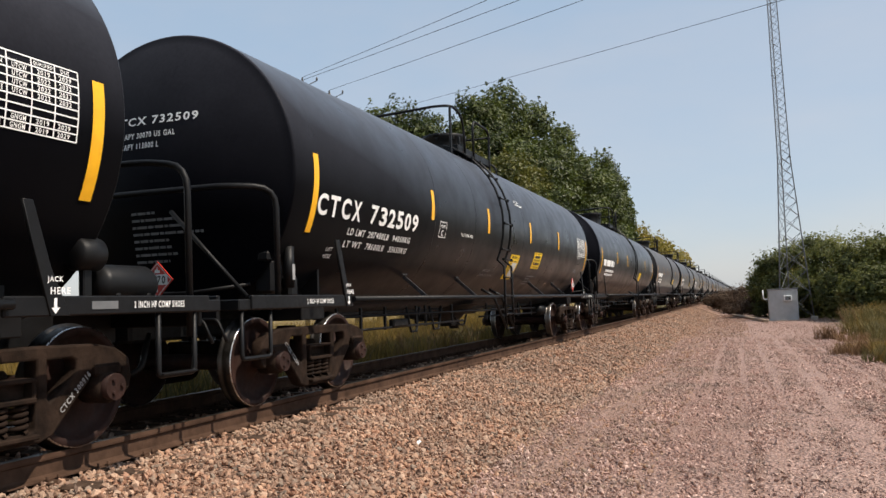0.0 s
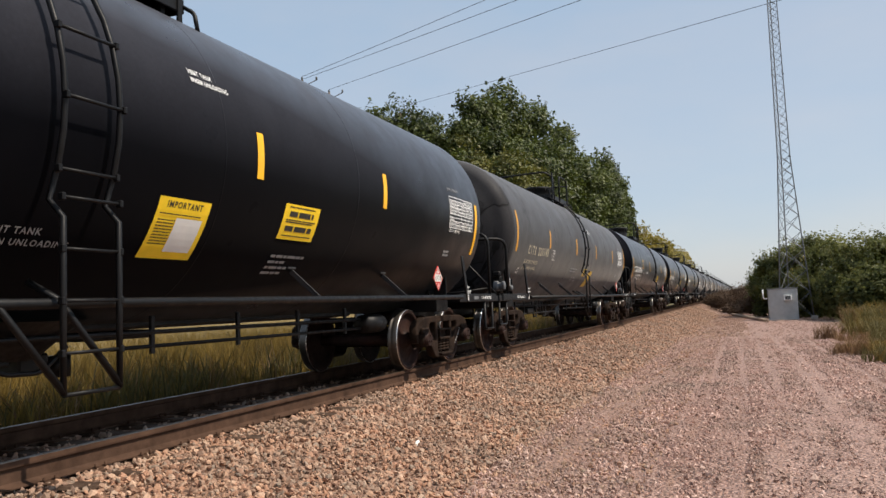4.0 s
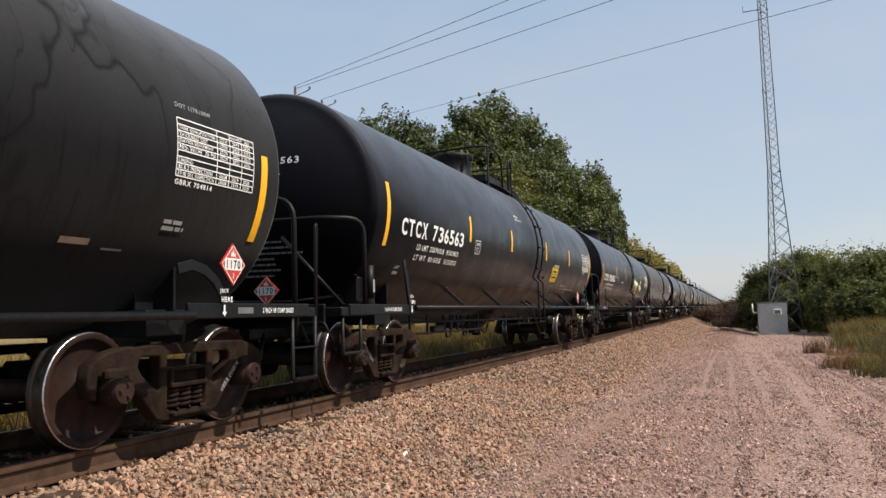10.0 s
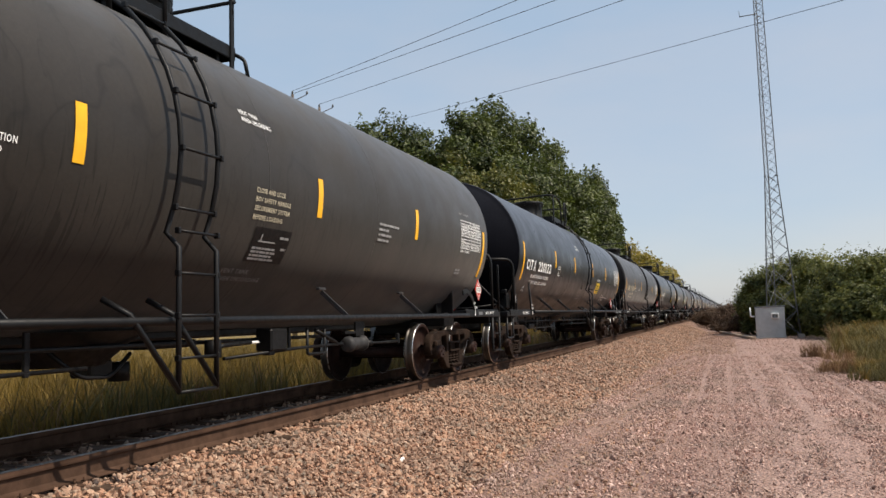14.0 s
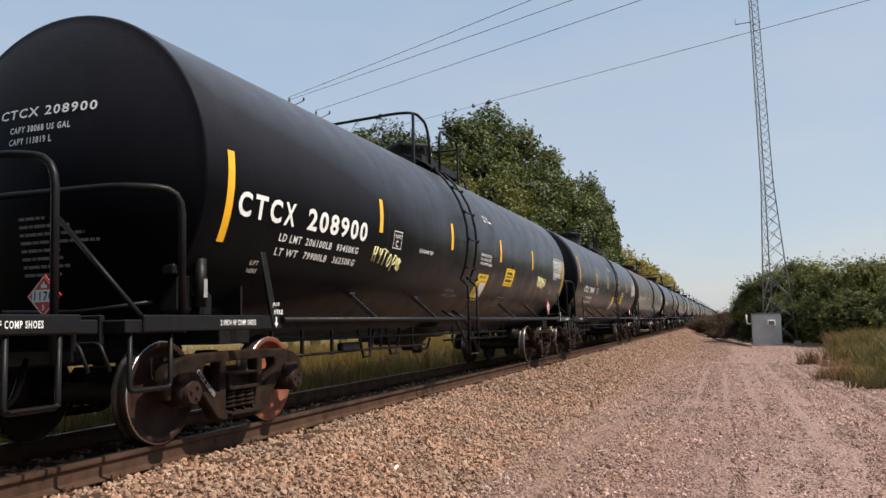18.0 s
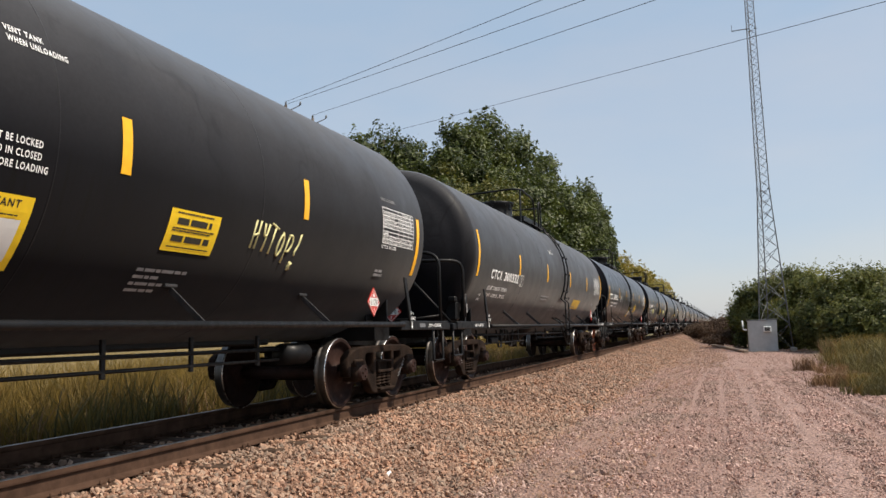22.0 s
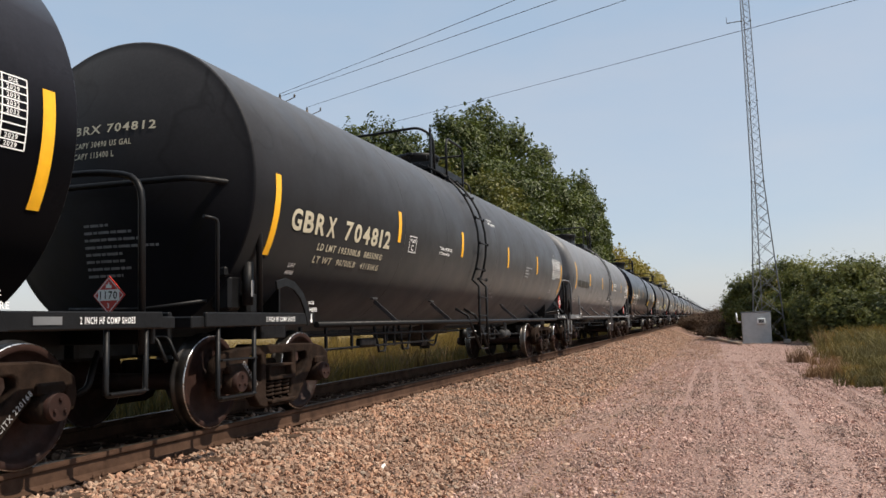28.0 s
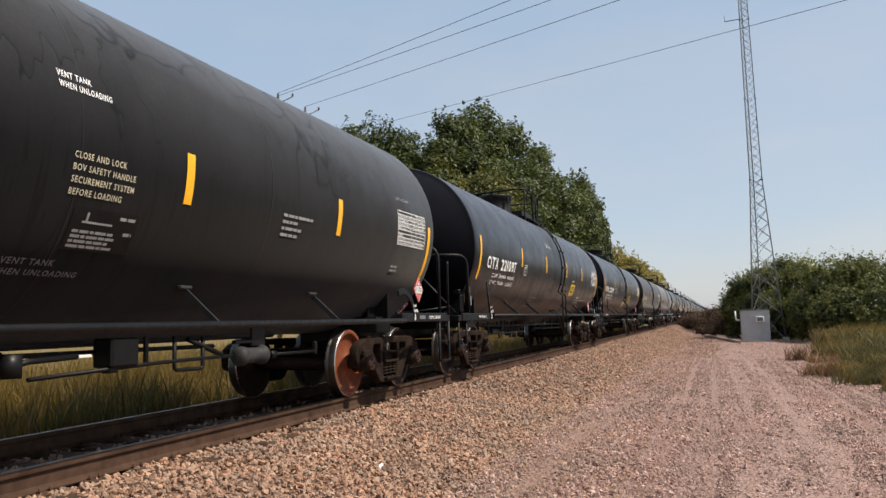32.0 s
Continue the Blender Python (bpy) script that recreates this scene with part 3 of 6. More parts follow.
r1 = np.concatenate([sown(60000, -11.8, -8.3, 3, 34, 0.40), sown(20000, -13, -8.4, 30, 90, 0.6), sown(16000, -18, -11.5, 5, 60, 0.6)])
thing("tall_grass", "tall dry yellow-green grass along the far side of the track", "grass", kind="stuff",
      data=blades("tall_grass", r1, (0.45 + 0.65 * np.clip((-8.2 - r1[:, 0]) / 1.6, 0, 1)) * rng.uniform(0.55, 1.75, len(r1)), rng.uniform(0.007, 0.019, len(r1)), 0.40, M["grass"]))
r2 = sown(10000, -11.0, -7.9, 3, 44, 0.22)
thing("dark_weeds", "dark green weeds among the dry grass by the track", "weeds", kind="stuff",
      data=blades("dark_weeds", r2, rng.uniform(0.30, 1.15, len(r2)), rng.uniform(0.012, 0.032, len(r2)), 0.6, M["weed"]))
r3 = sown(5000, -10.5, -7.8, 3, 44, 0.18)
thing("dry_weeds", "brown dry weed stalks at the foot of the ballast", "weeds", kind="stuff",
      data=blades("dry_weeds", r3, rng.uniform(0.25, 1.2, len(r3)), rng.uniform(0.010, 0.024, len(r3)), 0.8, M["twig"]))


def foliage(name, centre, half, leaves, size, material, shoots, reach, clumps=46):
    """A crown: leaves gathered in many uneven boughs with gaps between them, and small leafy shoots that break its outline."""
    def unit(n):
        d = rng.normal(size=(n, 3))
        return d / np.linalg.norm(d, axis=1, keepdims=True)
    bumps, amp = unit(9), rng.uniform(-0.16, 0.16, 9)

    def hull(d):
        return 0.90 + (np.exp((d @ bumps.T - 1) / 0.25) * amp).sum(1)

    d = unit(clumps)
    big = rng.uniform(0.20, 0.36, clumps)
    mid = d * ((hull(d) - big * 0.85) * rng.uniform(0.55, 1.0, clumps) ** 0.5)[:, None] * half
    bough = big[:, None] * half.mean() * np.array([1.0, 1.0, 0.72])
    k = rng.choice(clumps, leaves, p=big ** 2 / (big ** 2).sum())
    e = unit(leaves)
    e[:, 2] = np.where(rng.random(leaves) < 0.6, np.abs(e[:, 2]), e[:, 2])
    pos = [mid[k] + e * bough[k] * (rng.uniform(0.25, 1.0, leaves) ** 0.5)[:, None]]
    own = [e]
    ks = rng.integers(0, clumps, shoots)
    s = unit(shoots)
    s[:, 2] = np.abs(s[:, 2]) * np.sign(rng.uniform(-0.3, 1.0, shoots))
    base = mid[ks] + s * bough[ks] * 0.9
    lean = s * 0.8 + rng.normal(size=(shoots, 3)) * 0.3 + np.array([0, 0, 0.35])
    lean /= np.linalg.norm(lean, axis=1, keepdims=True)
    long = reach * rng.uniform(0.25, 0.75, shoots)
    m = 12
    for i in range(m):
        u = i / (m - 1)
        pos.append(base + lean * (long * u)[:, None] + rng.normal(size=(shoots, 3)) * (reach * 0.15 * (1.15 - u)))
        own.append(s)
    pos, own = np.concatenate(pos), np.concatenate(own)
    n = len(pos)
    pos *= half / np.percentile(np.abs(pos), 99.2, axis=0)
    nor = own * 0.8 + pos / half * 0.3 + rng.normal(size=(n, 3)) * 0.5 + np.array([0, 0, 0.3])
    pos = pos + centre
    nor /= np.linalg.norm(nor, axis=1, keepdims=True)
    t = np.cross(nor, rng.normal(size=(n, 3)))
    t /= np.linalg.norm(t, axis=1, keepdims=True)
    b = np.cross(nor, t)
    w = (size * rng.uniform(0.55, 1.3, n))[:, None]
    v = np.stack([pos - t * w * 0.6, pos - b * w * 0.36 + nor * w * 0.10, pos + t * w * 0.6, pos + b * w * 0.36 + nor * w * 0.10], 1)
    return fast_mesh(name, v.reshape(-1, 3), np.arange(n * 4).reshape(n, 4), material)


def tree(x, y, height, spread, label, mat="leaf", leaves=15000, size=0.28, low=0.14, name="tree", category="tree", shoots=440, reach=1.0, wood="bark"):
    z0 = float(ground_z(x, y)) - 0.1
    root = thing(name, label, category, {"tree": "trees behind the track", "shrub": "shrubs by the tower"}.get(name, "brush along the road"), at=(x, y, z0))
    s = Shape()
    top = height * 0.80
    bend = rng.uniform(-0.04, 0.04, 2) * height
    r0 = 0.018 * height

    def stem(u):
        return Vector((bend[0] * u * u, bend[1] * u * u, top * u))
    s.tube([stem(u) for u in (0, 0.15, 0.35, 0.6, 0.85, 1.0)], [r0 * 1.3, r0, r0 * 0.8, r0 * 0.55, r0 * 0.3, r0 * 0.12], 9)
    centre = np.array([bend[0] * 0.4, bend[1] * 0.4, height * (1 + low) / 2])
    half = np.array([spread * 0.55, spread * 0.55, height * (1 - low) / 2 * 1.03])
    for i in range(11):
        u, a = 0.2 + 0.65 * i / 10, 2.4 * i + rng.uniform(-0.4, 0.4)
        p0 = stem(u)
        out = spread * 0.36 * math.sin(math.pi * min(0.95, u + 0.05))
        tip = p0 + Vector((out * math.cos(a), out * math.sin(a), 0.12 * height))
        s.tube([p0, (p0 + tip) / 2 + Vector((0, 0, -0.02 * height)), tip], [r0 * 0.38, r0 * 0.24, r0 * 0.08], 6)
    part("trunk", s, M[wood], root)
    part("crown", foliage("crown", centre, half, leaves, size, M[mat], shoots, reach), None, root)
    return root


def aim(az, el, dist):
    a, b = radians(az), radians(el)
    return Vector((dist * math.sin(a), dist * math.cos(a), EYE_Z + dist * math.tan(b)))


TREES = [  # bearing, elevation of the top, distance, spread
    (-18.2, 13.2, 66, 4.8), (-16.9, 14.2, 66, 5.5), (-15.6, 14.9, 70, 6.0), (-13.9, 13.5, 75, 6.5), (-12.1, 12.0, 80, 7.0), (-10.6, 11.1, 86, 7.0), (-9.3, 10.2, 92, 6.5), (-8.4, 9.6, 96, 5.0), (-7.9, 7.9, 98, 4.0),
    (-17.4, 12.0, 62, 6.0), (-15.8, 11.5, 62, 6.5), (-14.2, 11.0, 66, 6.5), (-12.6, 10.4, 70, 6.5), (-11.0, 9.6, 78, 6.5), (-9.5, 8.5, 84, 6.0), (-8.4, 6.6, 92, 4.8)]
for az, el, far, w in TREES:
    p = aim(az, el, far)
    tree(p.x, p.y, p.z + 1.0, w, "tall cottonwood tree in full green leaf behind the train")
for az, el, far, w in ((-26.6, 13.1, 60, 4.6), (-25.0, 13.7, 60, 4.8), (-23.4, 13.7, 61, 4.8), (-22.2, 13.8, 60, 5.0), (-20.8, 13.4, 62, 4.6), (-19.6, 12.6, 60, 4.8), (-22.8, 11.0, 56, 6.0), (-20.2, 10.4, 56, 6.0), (-18.0, 9.8, 58, 6.0), (-28.6, 13.0, 60, 5.0)):
    p = aim(az, el, far)
    tree(p.x, p.y, p.z + 1.0, w, "slender green tree with a loose open crown", leaves=9000, size=0.25, shoots=380, reach=0.85)
for az, el, far, w in ((-15.4, 10.2, 57, 4.6), (-13.9, 9.3, 60, 4.6), (-18.6, 11.4, 57, 4.2)):
    p = aim(az, el, far)
    tree(p.x, p.y, p.z + 1.0, w, "lower yellow-green tree before the tall cottonwoods", "leaf_m", leaves=9000, size=0.22, shoots=300, reach=0.8)
for az, el, far, w in ((-6.2, 4.75, 150, 9.0), (-5.4, 3.9, 165, 9.0), (-4.6, 3.2, 185, 9.0)):
    p = aim(az, el, far)
    tree(p.x, p.y, p.z + 1.0, w, "tree with yellowing autumn leaves beyond the others", "leaf_y", leaves=7000, size=0.42)
SHRUBS = [  # bearing, elevation of the top, distance, spread
    (1.4, 1.6, 73, 2.2), (2.1, 2.6, 71, 3.0), (3.1, 3.2, 70, 3.6), (4.4, 3.65, 69, 4.0), (5.7, 3.2, 66, 3.4), (6.7, 2.9, 62, 3.2), (7.9, 3.25, 61, 3.8), (9.2, 3.35, 60, 4.2), (11.0, 3.2, 60, 4.6), (13.0, 3.2, 62, 5.0),
    (2.6, 1.2, 69, 3.2), (4.2, 1.4, 66, 3.4), (6.2, 1.2, 62, 3.2), (7.6, 1.2, 58, 3.4), (9.2, 1.3, 57, 3.4), (10.8, 1.2, 56, 3.4)]
for az, el, far, w in SHRUBS:
    p = aim(az, el, far)
    tree(p.x, p.y, p.z + 1.1, w, "dense green leafy shrub behind the radio tower", "leaf_s", leaves=9500, size=0.17, low=0.0, name="shrub", category="shrub", shoots=300, reach=1.0)
tree(4.6, 66.6, 4.0, 2.2, "bright yellow-green sapling at the tower's foot", "leaf_y", leaves=2600, size=0.15, low=0.05, name="shrub", category="shrub", shoots=120, reach=0.8)


def brush(x, y, height, spread, n, label, mat, lean=0.55, name="dry_brush"):
    """A thicket of thin stems that fork."""
    z0 = float(ground_z(x, y))
    tufts = rng.normal(0, spread * 0.34, (max(4, n // 45), 2))
    roots = np.concatenate([tufts[rng.integers(0, len(tufts), n)] + rng.normal(0, 0.075, (n, 2)), np.zeros((n, 1))], 1)
    roots[:, 2] = ground_z(x + roots[:, 0], y + roots[:, 1]) - z0
    me = blades(name, roots, rng.uniform(0.45, 1.0, n) * height, rng.uniform(0.012, 0.03, n) * (0.5 + height / 3), lean, M[mat])
    thing(name, label, "brush", kind="stuff", data=me, at=(x, y, z0))


for x, y, h, w in ((-1.5, 90.0, 2.4, 3.4), (0.2, 86.0, 2.9, 3.6), (1.4, 80.0, 2.8, 3.2), (1.0, 74.0, 1.7, 2.2), (-2.6, 100.0, 1.8, 3.2), (-0.6, 80.0, 1.1, 2.2)):
    tree(x, y, h, w, "leafless reddish-brown brush beside the gravel road", "thicket", leaves=5200, size=0.11, low=0.0, name="dry_brush", category="brush", shoots=420, reach=0.8, wood="thicket")
for x, y, h, w, n, mat in ((2.55, 23.6, 0.42, 0.55, 420, "twig"), (2.9, 23.2, 0.50, 0.7, 560, "twig"), (2.7, 32.5, 0.75, 0.6, 260, "twig"), (3.3, 23.0, 0.46, 0.9, 900, "grass"), (3.4, 25.5, 0.40, 1.2, 700, "twig"), (3.6, 30.5, 0.45, 1.0, 420, "twig"),
                           (3.2, 20.4, 0.34, 0.8, 900, "weed"), (3.7, 21.6, 0.50, 1.2, 1400, "weed"), (4.3, 19.6, 0.45, 1.5, 1500, "grass"), (4.4, 23.5, 0.75, 1.6, 1900, "weed"), (3.5, 18.2, 0.24, 0.8, 700, "weed"), (5.2, 21.5, 0.80, 1.8, 1800, "grass"),
                           (5.0, 27.0, 0.95, 2.0, 2000, "weed"), (6.2, 24.5, 0.95, 2.4, 2000, "grass"), (6.0, 31.0, 1.15, 2.4, 2200, "weed"), (5.0, 36.0, 0.9, 1.8, 1300, "grass"), (7.6, 38.0, 1.4, 3.2, 2200, "weed"), (7.6, 29.0, 1.1, 2.6, 2000, "grass"),
                           (5.2, 18.0, 0.50, 1.8, 1500, "weed"), (8.8, 34.0, 1.2, 3.2, 2200, "grass"), (8.0, 48.0, 1.6, 3.4, 1800, "grass"), (6.6, 46.0, 1.4, 2.2, 1300, "weed"), (9.5, 40.0, 1.4, 3.4, 2000, "weed"), (6.4, 52.0, 1.2, 1.8, 900, "twig")):
    label = {"twig": "dry reddish weeds at the edge of the gravel", "grass": "clump of tall dry grass beside the gravel road", "weed": "clump of green weeds beside the gravel road"}[mat]
    brush(x, y, h, w, n, label, mat, 0.7, {"twig": "dry_weeds", "grass": "grass_clump", "weed": "weed_clump"}[mat])

# ---- tower, shed, poles and wires ----
TX, TY, TZ = 3.50, 62.5, -1.05
tower = thing("radio_tower", "tall slender three-legged steel lattice radio tower on concrete feet", "tower", at=(TX, TY, TZ))
LEVELS = [(0.0, 2.30), (5.9, 1.55), (11.75, 0.86), (17.85, 0.74), (23.95, 0.64), (30.0, 0.56), (36.0, 0.50)]


def leg_at(k, z):
    w = np.interp(z, [a for a, _ in LEVELS], [b for _, b in LEVELS])
    a = radians(100 + 120 * k)
    r = w / math.sqrt(3)
    return Vector((r * math.cos(a) - 0.010 * z, r * math.sin(a), z))


for k in range(3):
    part("leg", Shape().tube([leg_at(k, z) for z, _ in LEVELS], [0.05, 0.045, 0.04, 0.036, 0.032, 0.03, 0.03], 7), M["galv"], tower)
    part("foot", Shape().box(leg_at(k, 0) + Vector((0, 0, 0.05)), (0.45, 0.45, 0.42), 0.03), M["concrete"], tower, "pale concrete footing")
    s = Shape()
    z = 0.15
    while z < 35:
        w = np.interp(z, [a for a, _ in LEVELS], [b for _, b in LEVELS])
        step = w * 0.78
        a, b = leg_at(k, z), leg_at((k + 1) % 3, z)
        a2, b2 = leg_at(k, z + step), leg_at((k + 1) % 3, z + step)
        r = 0.020 if z < 11.7 else 0.013
        s.tube([a, b2], r, 4, caps=False)
        s.tube([b, a2], r, 4, caps=False)
        z += step
    part("bracing", s, M["galv"], tower)
for z, _ in LEVELS[1:-1]:
    for k in range(3):
        part("flange", Shape().box(leg_at(k, z), (0.15, 0.15, 0.06), 0.01), M["galv"], tower)
part("antenna_arm", Shape().tube([leg_at(0, 24.2), leg_at(0, 24.2) + Vector((-1.25, -0.2, -0.12))], 0.035, 6), M["galv"], tower)
part("whip_antenna", Shape().tube([leg_at(0, 24.2) + Vector((-1.25, -0.2, -0.12)), leg_at(0, 24.2) + Vector((-1.25, -0.2, 0.35))], 0.02, 6), M["galv"], tower)

shed = thing("equipment_shed", "small grey sheet-metal equipment shed beside the tower", "shed", at=(2.74, 61.0, -1.05))
part("body", Shape().box((0, 0.85, 1.10), (1.90, 1.7, 2.20), 0.02), M["shed"], shed)
roof = Shape().box((0, 0.85, 2.23), (2.02, 1.82, 0.07), 0.02, m=Matrix.Rotation(radians(-1.6), 3, "Y"))
part("roof", roof, M["galv"], shed, "thin pale metal roof sheet")
part("base", Shape().box((0, 0.85, 0.0), (2.0, 1.85, 0.14), 0.02), M["concrete"], shed)
ac = part("air_conditioner", Shape().box((0.30, -0.10, 1.58), (0.52, 0.30, 0.40), 0.03), M["paper"], shed, "white boxy air conditioner set in the wall")
part("grille", Shape().box((0.30, -0.255, 1.58), (0.36, 0.02, 0.26), 0.004), M["ink"], ac)
for i in range(5):
    part("slat", Shape().box((0.30, -0.268, 1.48 + i * 0.05), (0.34, 0.012, 0.014), 0.002), M["shed"], ac)
part("conduit", Shape().tube([(-1.02, 0.2, 1.55), (-1.28, 0.2, 1.55), (-1.32, 0.2, 2.2)], 0.05, 8, bend=0.1), M["paper"], shed, "white vent pipe on the wall")
curb = Shape().box((0, 0, 0), (0.34, 18.0, 0.26), 0.04)
t = thing("timber_edge", "weathered long timber laid along the road's edge", "timber", data=curb.build("timber_edge", M["timber"]), at=(0.35, 67.4, -0.98))
t.rotation_euler.z = radians(7.2)


def utility_pole(top, label):
    base = float(ground_z(top.x, top.y))
    ob = thing("utility_pole", label, "utility pole", "poles of the power line", at=(top.x, top.y, base))
    h = top.z - base
    part("mast", Shape().tube([(0, 0, -0.5), (0, 0, h * 0.5), (0, 0, h)], [0.15, 0.12, 0.08], 10), M["pole"], ob)
    part("bracket", Shape().tube([(0, 0, h - 0.42), (0.95, 0, h - 0.12)], 0.026, 6), M["pole"], ob)
    for dx, z in ((0.0, h), (0.95, h - 0.12)):
        part("insulator", Shape().lathe([(0, 0.02), (0.02, 0.06), (0.08, 0.05), (0.10, 0.07), (0.16, 0.05), (0.20, 0.03), (0.22, 0.0)], 10, "z", (dx, 0, z)), M["galv"], ob)
    return ob


def wire(name, a, b, sag, label):
    s = Shape()
    pts = []
    for i in range(25):
        u = i / 24
        p = a.lerp(b, u)
        p.z -= sag * 4 * u * (1 - u)
        pts.append(p)
    s.tube(pts, 0.013, 5)
    thing(name, label, "power line", "overhead wires", data=s.build(name, M["wire"]))


PA, PB, PC = aim(-30.2, 15.95, 46), aim(-28.3, 15.1, 50), aim(-23.2, 13.6, 62)
utility_pole(PA, "weathered wooden utility pole behind the train")
utility_pole(PB, "weathered wooden utility pole carrying a single wire")
utility_pole(PC, "distant wooden utility pole among the trees")


def beyond(a, b, k):
    return a + (b - a) * k


wire("power_line", PA + Vector((0, 0, 0.2)), beyond(PA, aim(-14.33, 21.85, 31), 2.6), 0.15, "thin dark overhead power wire crossing the sky")
wire("power_line", PA + Vector((0.1, 0, 0.05)), beyond(PA, aim(-11.98, 21.75, 31), 2.6), 0.15, "thin dark overhead power wire crossing the sky")
wire("power_line", PB + Vector((0, 0, 0.2)), beyond(PB, aim(-6.79, 21.28, 31), 2.4), 0.15, "thin dark overhead power wire crossing the sky")
W4 = aim(-24.5, 13.75, 62)
wire("power_line", W4, beyond(W4, aim(2.8, 18.95, 36), 2.2), 0.15, "single low overhead wire passing before the tower")

# ---- the train ----
R, ZC, SEAM, DISH = 1.53, 2.40, 8.06, 0.32
CARS = [  # mark, number, load limit, light weight, paint, lettering, extras, volume, centre along the track at the start
    ("CTCX", "732509", "207400LB   94050KG", "78600LB   35650KG", "black", "white", "important contact", "30070 113800", 14.91),
    ("CTCX", "300916", "206900LB   93850KG", "79100LB   35850KG", "black", "white", "contact empty", "30068 113819", -3.25),
    ("CITX", "221145", "206100LB   93450KG", "79900LB   36250KG", "faded", "cream", "slant", "30070 113800", -21.29),
    ("CTCX", "300912", "206800LB   93800KG", "79200LB   35900KG", "black", "white", "important contact", "30068 113819", -39.30),
    ("CTCX", "301111", "206600LB   93700KG", "79400LB   36000KG", "faded", "greytext", "important slant", "30068 113819", -57.24),
    ("CTCX", "300653", "206400LB   93600KG", "79600LB   36100KG", "black", "white", "contact empty tag", "30068 113819", -75.19),
    ("CTCX", "736563", "205900LB   93350KG", "80100LB   36350KG", "black", "white", "contact empty", "30070 113800", -93.42),
    ("GBRX", "704814", "195500LB   88650KG", "90500LB   41050KG", "worn", "cream", "thermal strut", "30490 115400", -111.92),
    ("CITX", "220122", "205800LB   93300KG", "80200LB   36400KG", "black", "white", "contact empty", "30070 113800", -130.26),
    ("GBRX", "704801", "195600LB   88700KG", "90400LB   41000KG", "brown", "cream", "thermal strut handle", "30490 115400", -148.73),
    ("CTCX", "731067", "205600LB   93250KG", "80400LB   36450KG", "black", "white", "contact important", "29200 110500", -166.78),
    ("CTCX", "208900", "206100LB   93450KG", "79900LB   36250KG", "black", "white", "important contact tag locked", "30068 113819", -184.82),
    ("CTCX", "300910", "206800LB   93800KG", "79200LB   35900KG", "black", "white", "important contact locked", "30068 113819", -202.99),
    ("CTCX", "300332", "206800LB   93800KG", "79200LB   35900KG", "dull", "white", "slant", "30050 113751", -221.07),
    ("CTCX", "302358", "206800LB   93750KG", "79200LB   35950KG", "dull", "white", "important contact tag locked", "30092 113911", -239.13),
    ("CTCX", "732389", "207000LB   93900KG", "79000LB   35850KG", "black", "white", "contact empty", "30070 113800", -257.28),
    ("CTCX", "437001", "205000LB   93000KG", "81000LB   36750KG", "grey", "ink", "slant", "30000 113550", -275.51),
    ("GBRX", "704812", "195300LB   88550KG", "90700LB   41150KG", "dull", "cream", "thermal strut", "30490 115400", -293.63),
    ("CITX", "220168", "206800LB   93800KG", "79200LB   35900KG", "black", "white", "important contact locked", "30070 113800", -311.74),
    ("CITX", "221097", "206400LB   93600KG", "79600LB   36100KG", "black", "white", "contact empty", "30070 113800", -330.00),
    ("GBRX", "704820", "195500LB   88650KG", "90500LB   41050KG", "worn", "cream", "thermal strut handle", "30490 115400", -348.43),
    ("CTCX", "300700", "206800LB   93800KG", "79200LB   35900KG", "black", "white", "contact empty", "30068 113819", -366.58),
]
CARS[16] = CARS[16][:1] + ("",) + CARS[16][2:]
CARS[20] = CARS[20][:1] + ("",) + CARS[20][2:]
CARS[21] = CARS[21][:1] + ("",) + CARS[21][2:]
SPEED, SLOWING = 11.0744, -0.0020725  # metres a second, and half its change
AHEAD = 27  # cars already far along the track

EMPTY = ["50% EMPTY LOAD", "EL-60i (ADJ. SCREW 6 TURNS) NO ADJ. BLOCK SEE NYS-114", 'ELX AND ENX 14" ADJ. BLOCK']
LOCKED = ["HANDLE MUST BE LOCKED", "AND CHAINED IN CLOSED", "POSITION BEFORE LOADING"]
HANDLE = ["CLOSE AND LOCK", "BOV SAFETY HANDLE", "SECUREMENT SYSTEM", "BEFORE LOADING"]
TABLE = ["TANK QUALIFICATION", "THICKNESS TEST", "SERVICE EQUIPMENT", "PRD: VALVE  75 PSI", "LINING:", "88.B.2 INSPECTION", "STUB SILL INSPECTION"]

strings = set(EMPTY + LOCKED + HANDLE + TABLE + ["PLATE", "C", "0.5 IN CERAMIC FIBER", "VENT TANK", "WHEN UNLOADING", "JACK", "HERE", "LIFT", "2 INCH HF COMP SHOES", "1170", "3",
              "IMPORTANT", "THERMAL PROTECTION", "SYSTEM EQUIPPED", "QUALIFIED", "DUE", "2018", "2019", "2022", "2028", "2029", "2032", "DOT 117R100W", "UTCW", "GNGM", "LD LMT", "LT WT"])
for mark, number, ld, lt, paint, ink, extras, volume, y0 in CARS:
    if number:
        us, lit = volume.split()
        strings |= {mark + " " + number, *ld.split("   "), *lt.split("   "), f"CAPY {us} US GAL", f"CAPY {lit} L"}

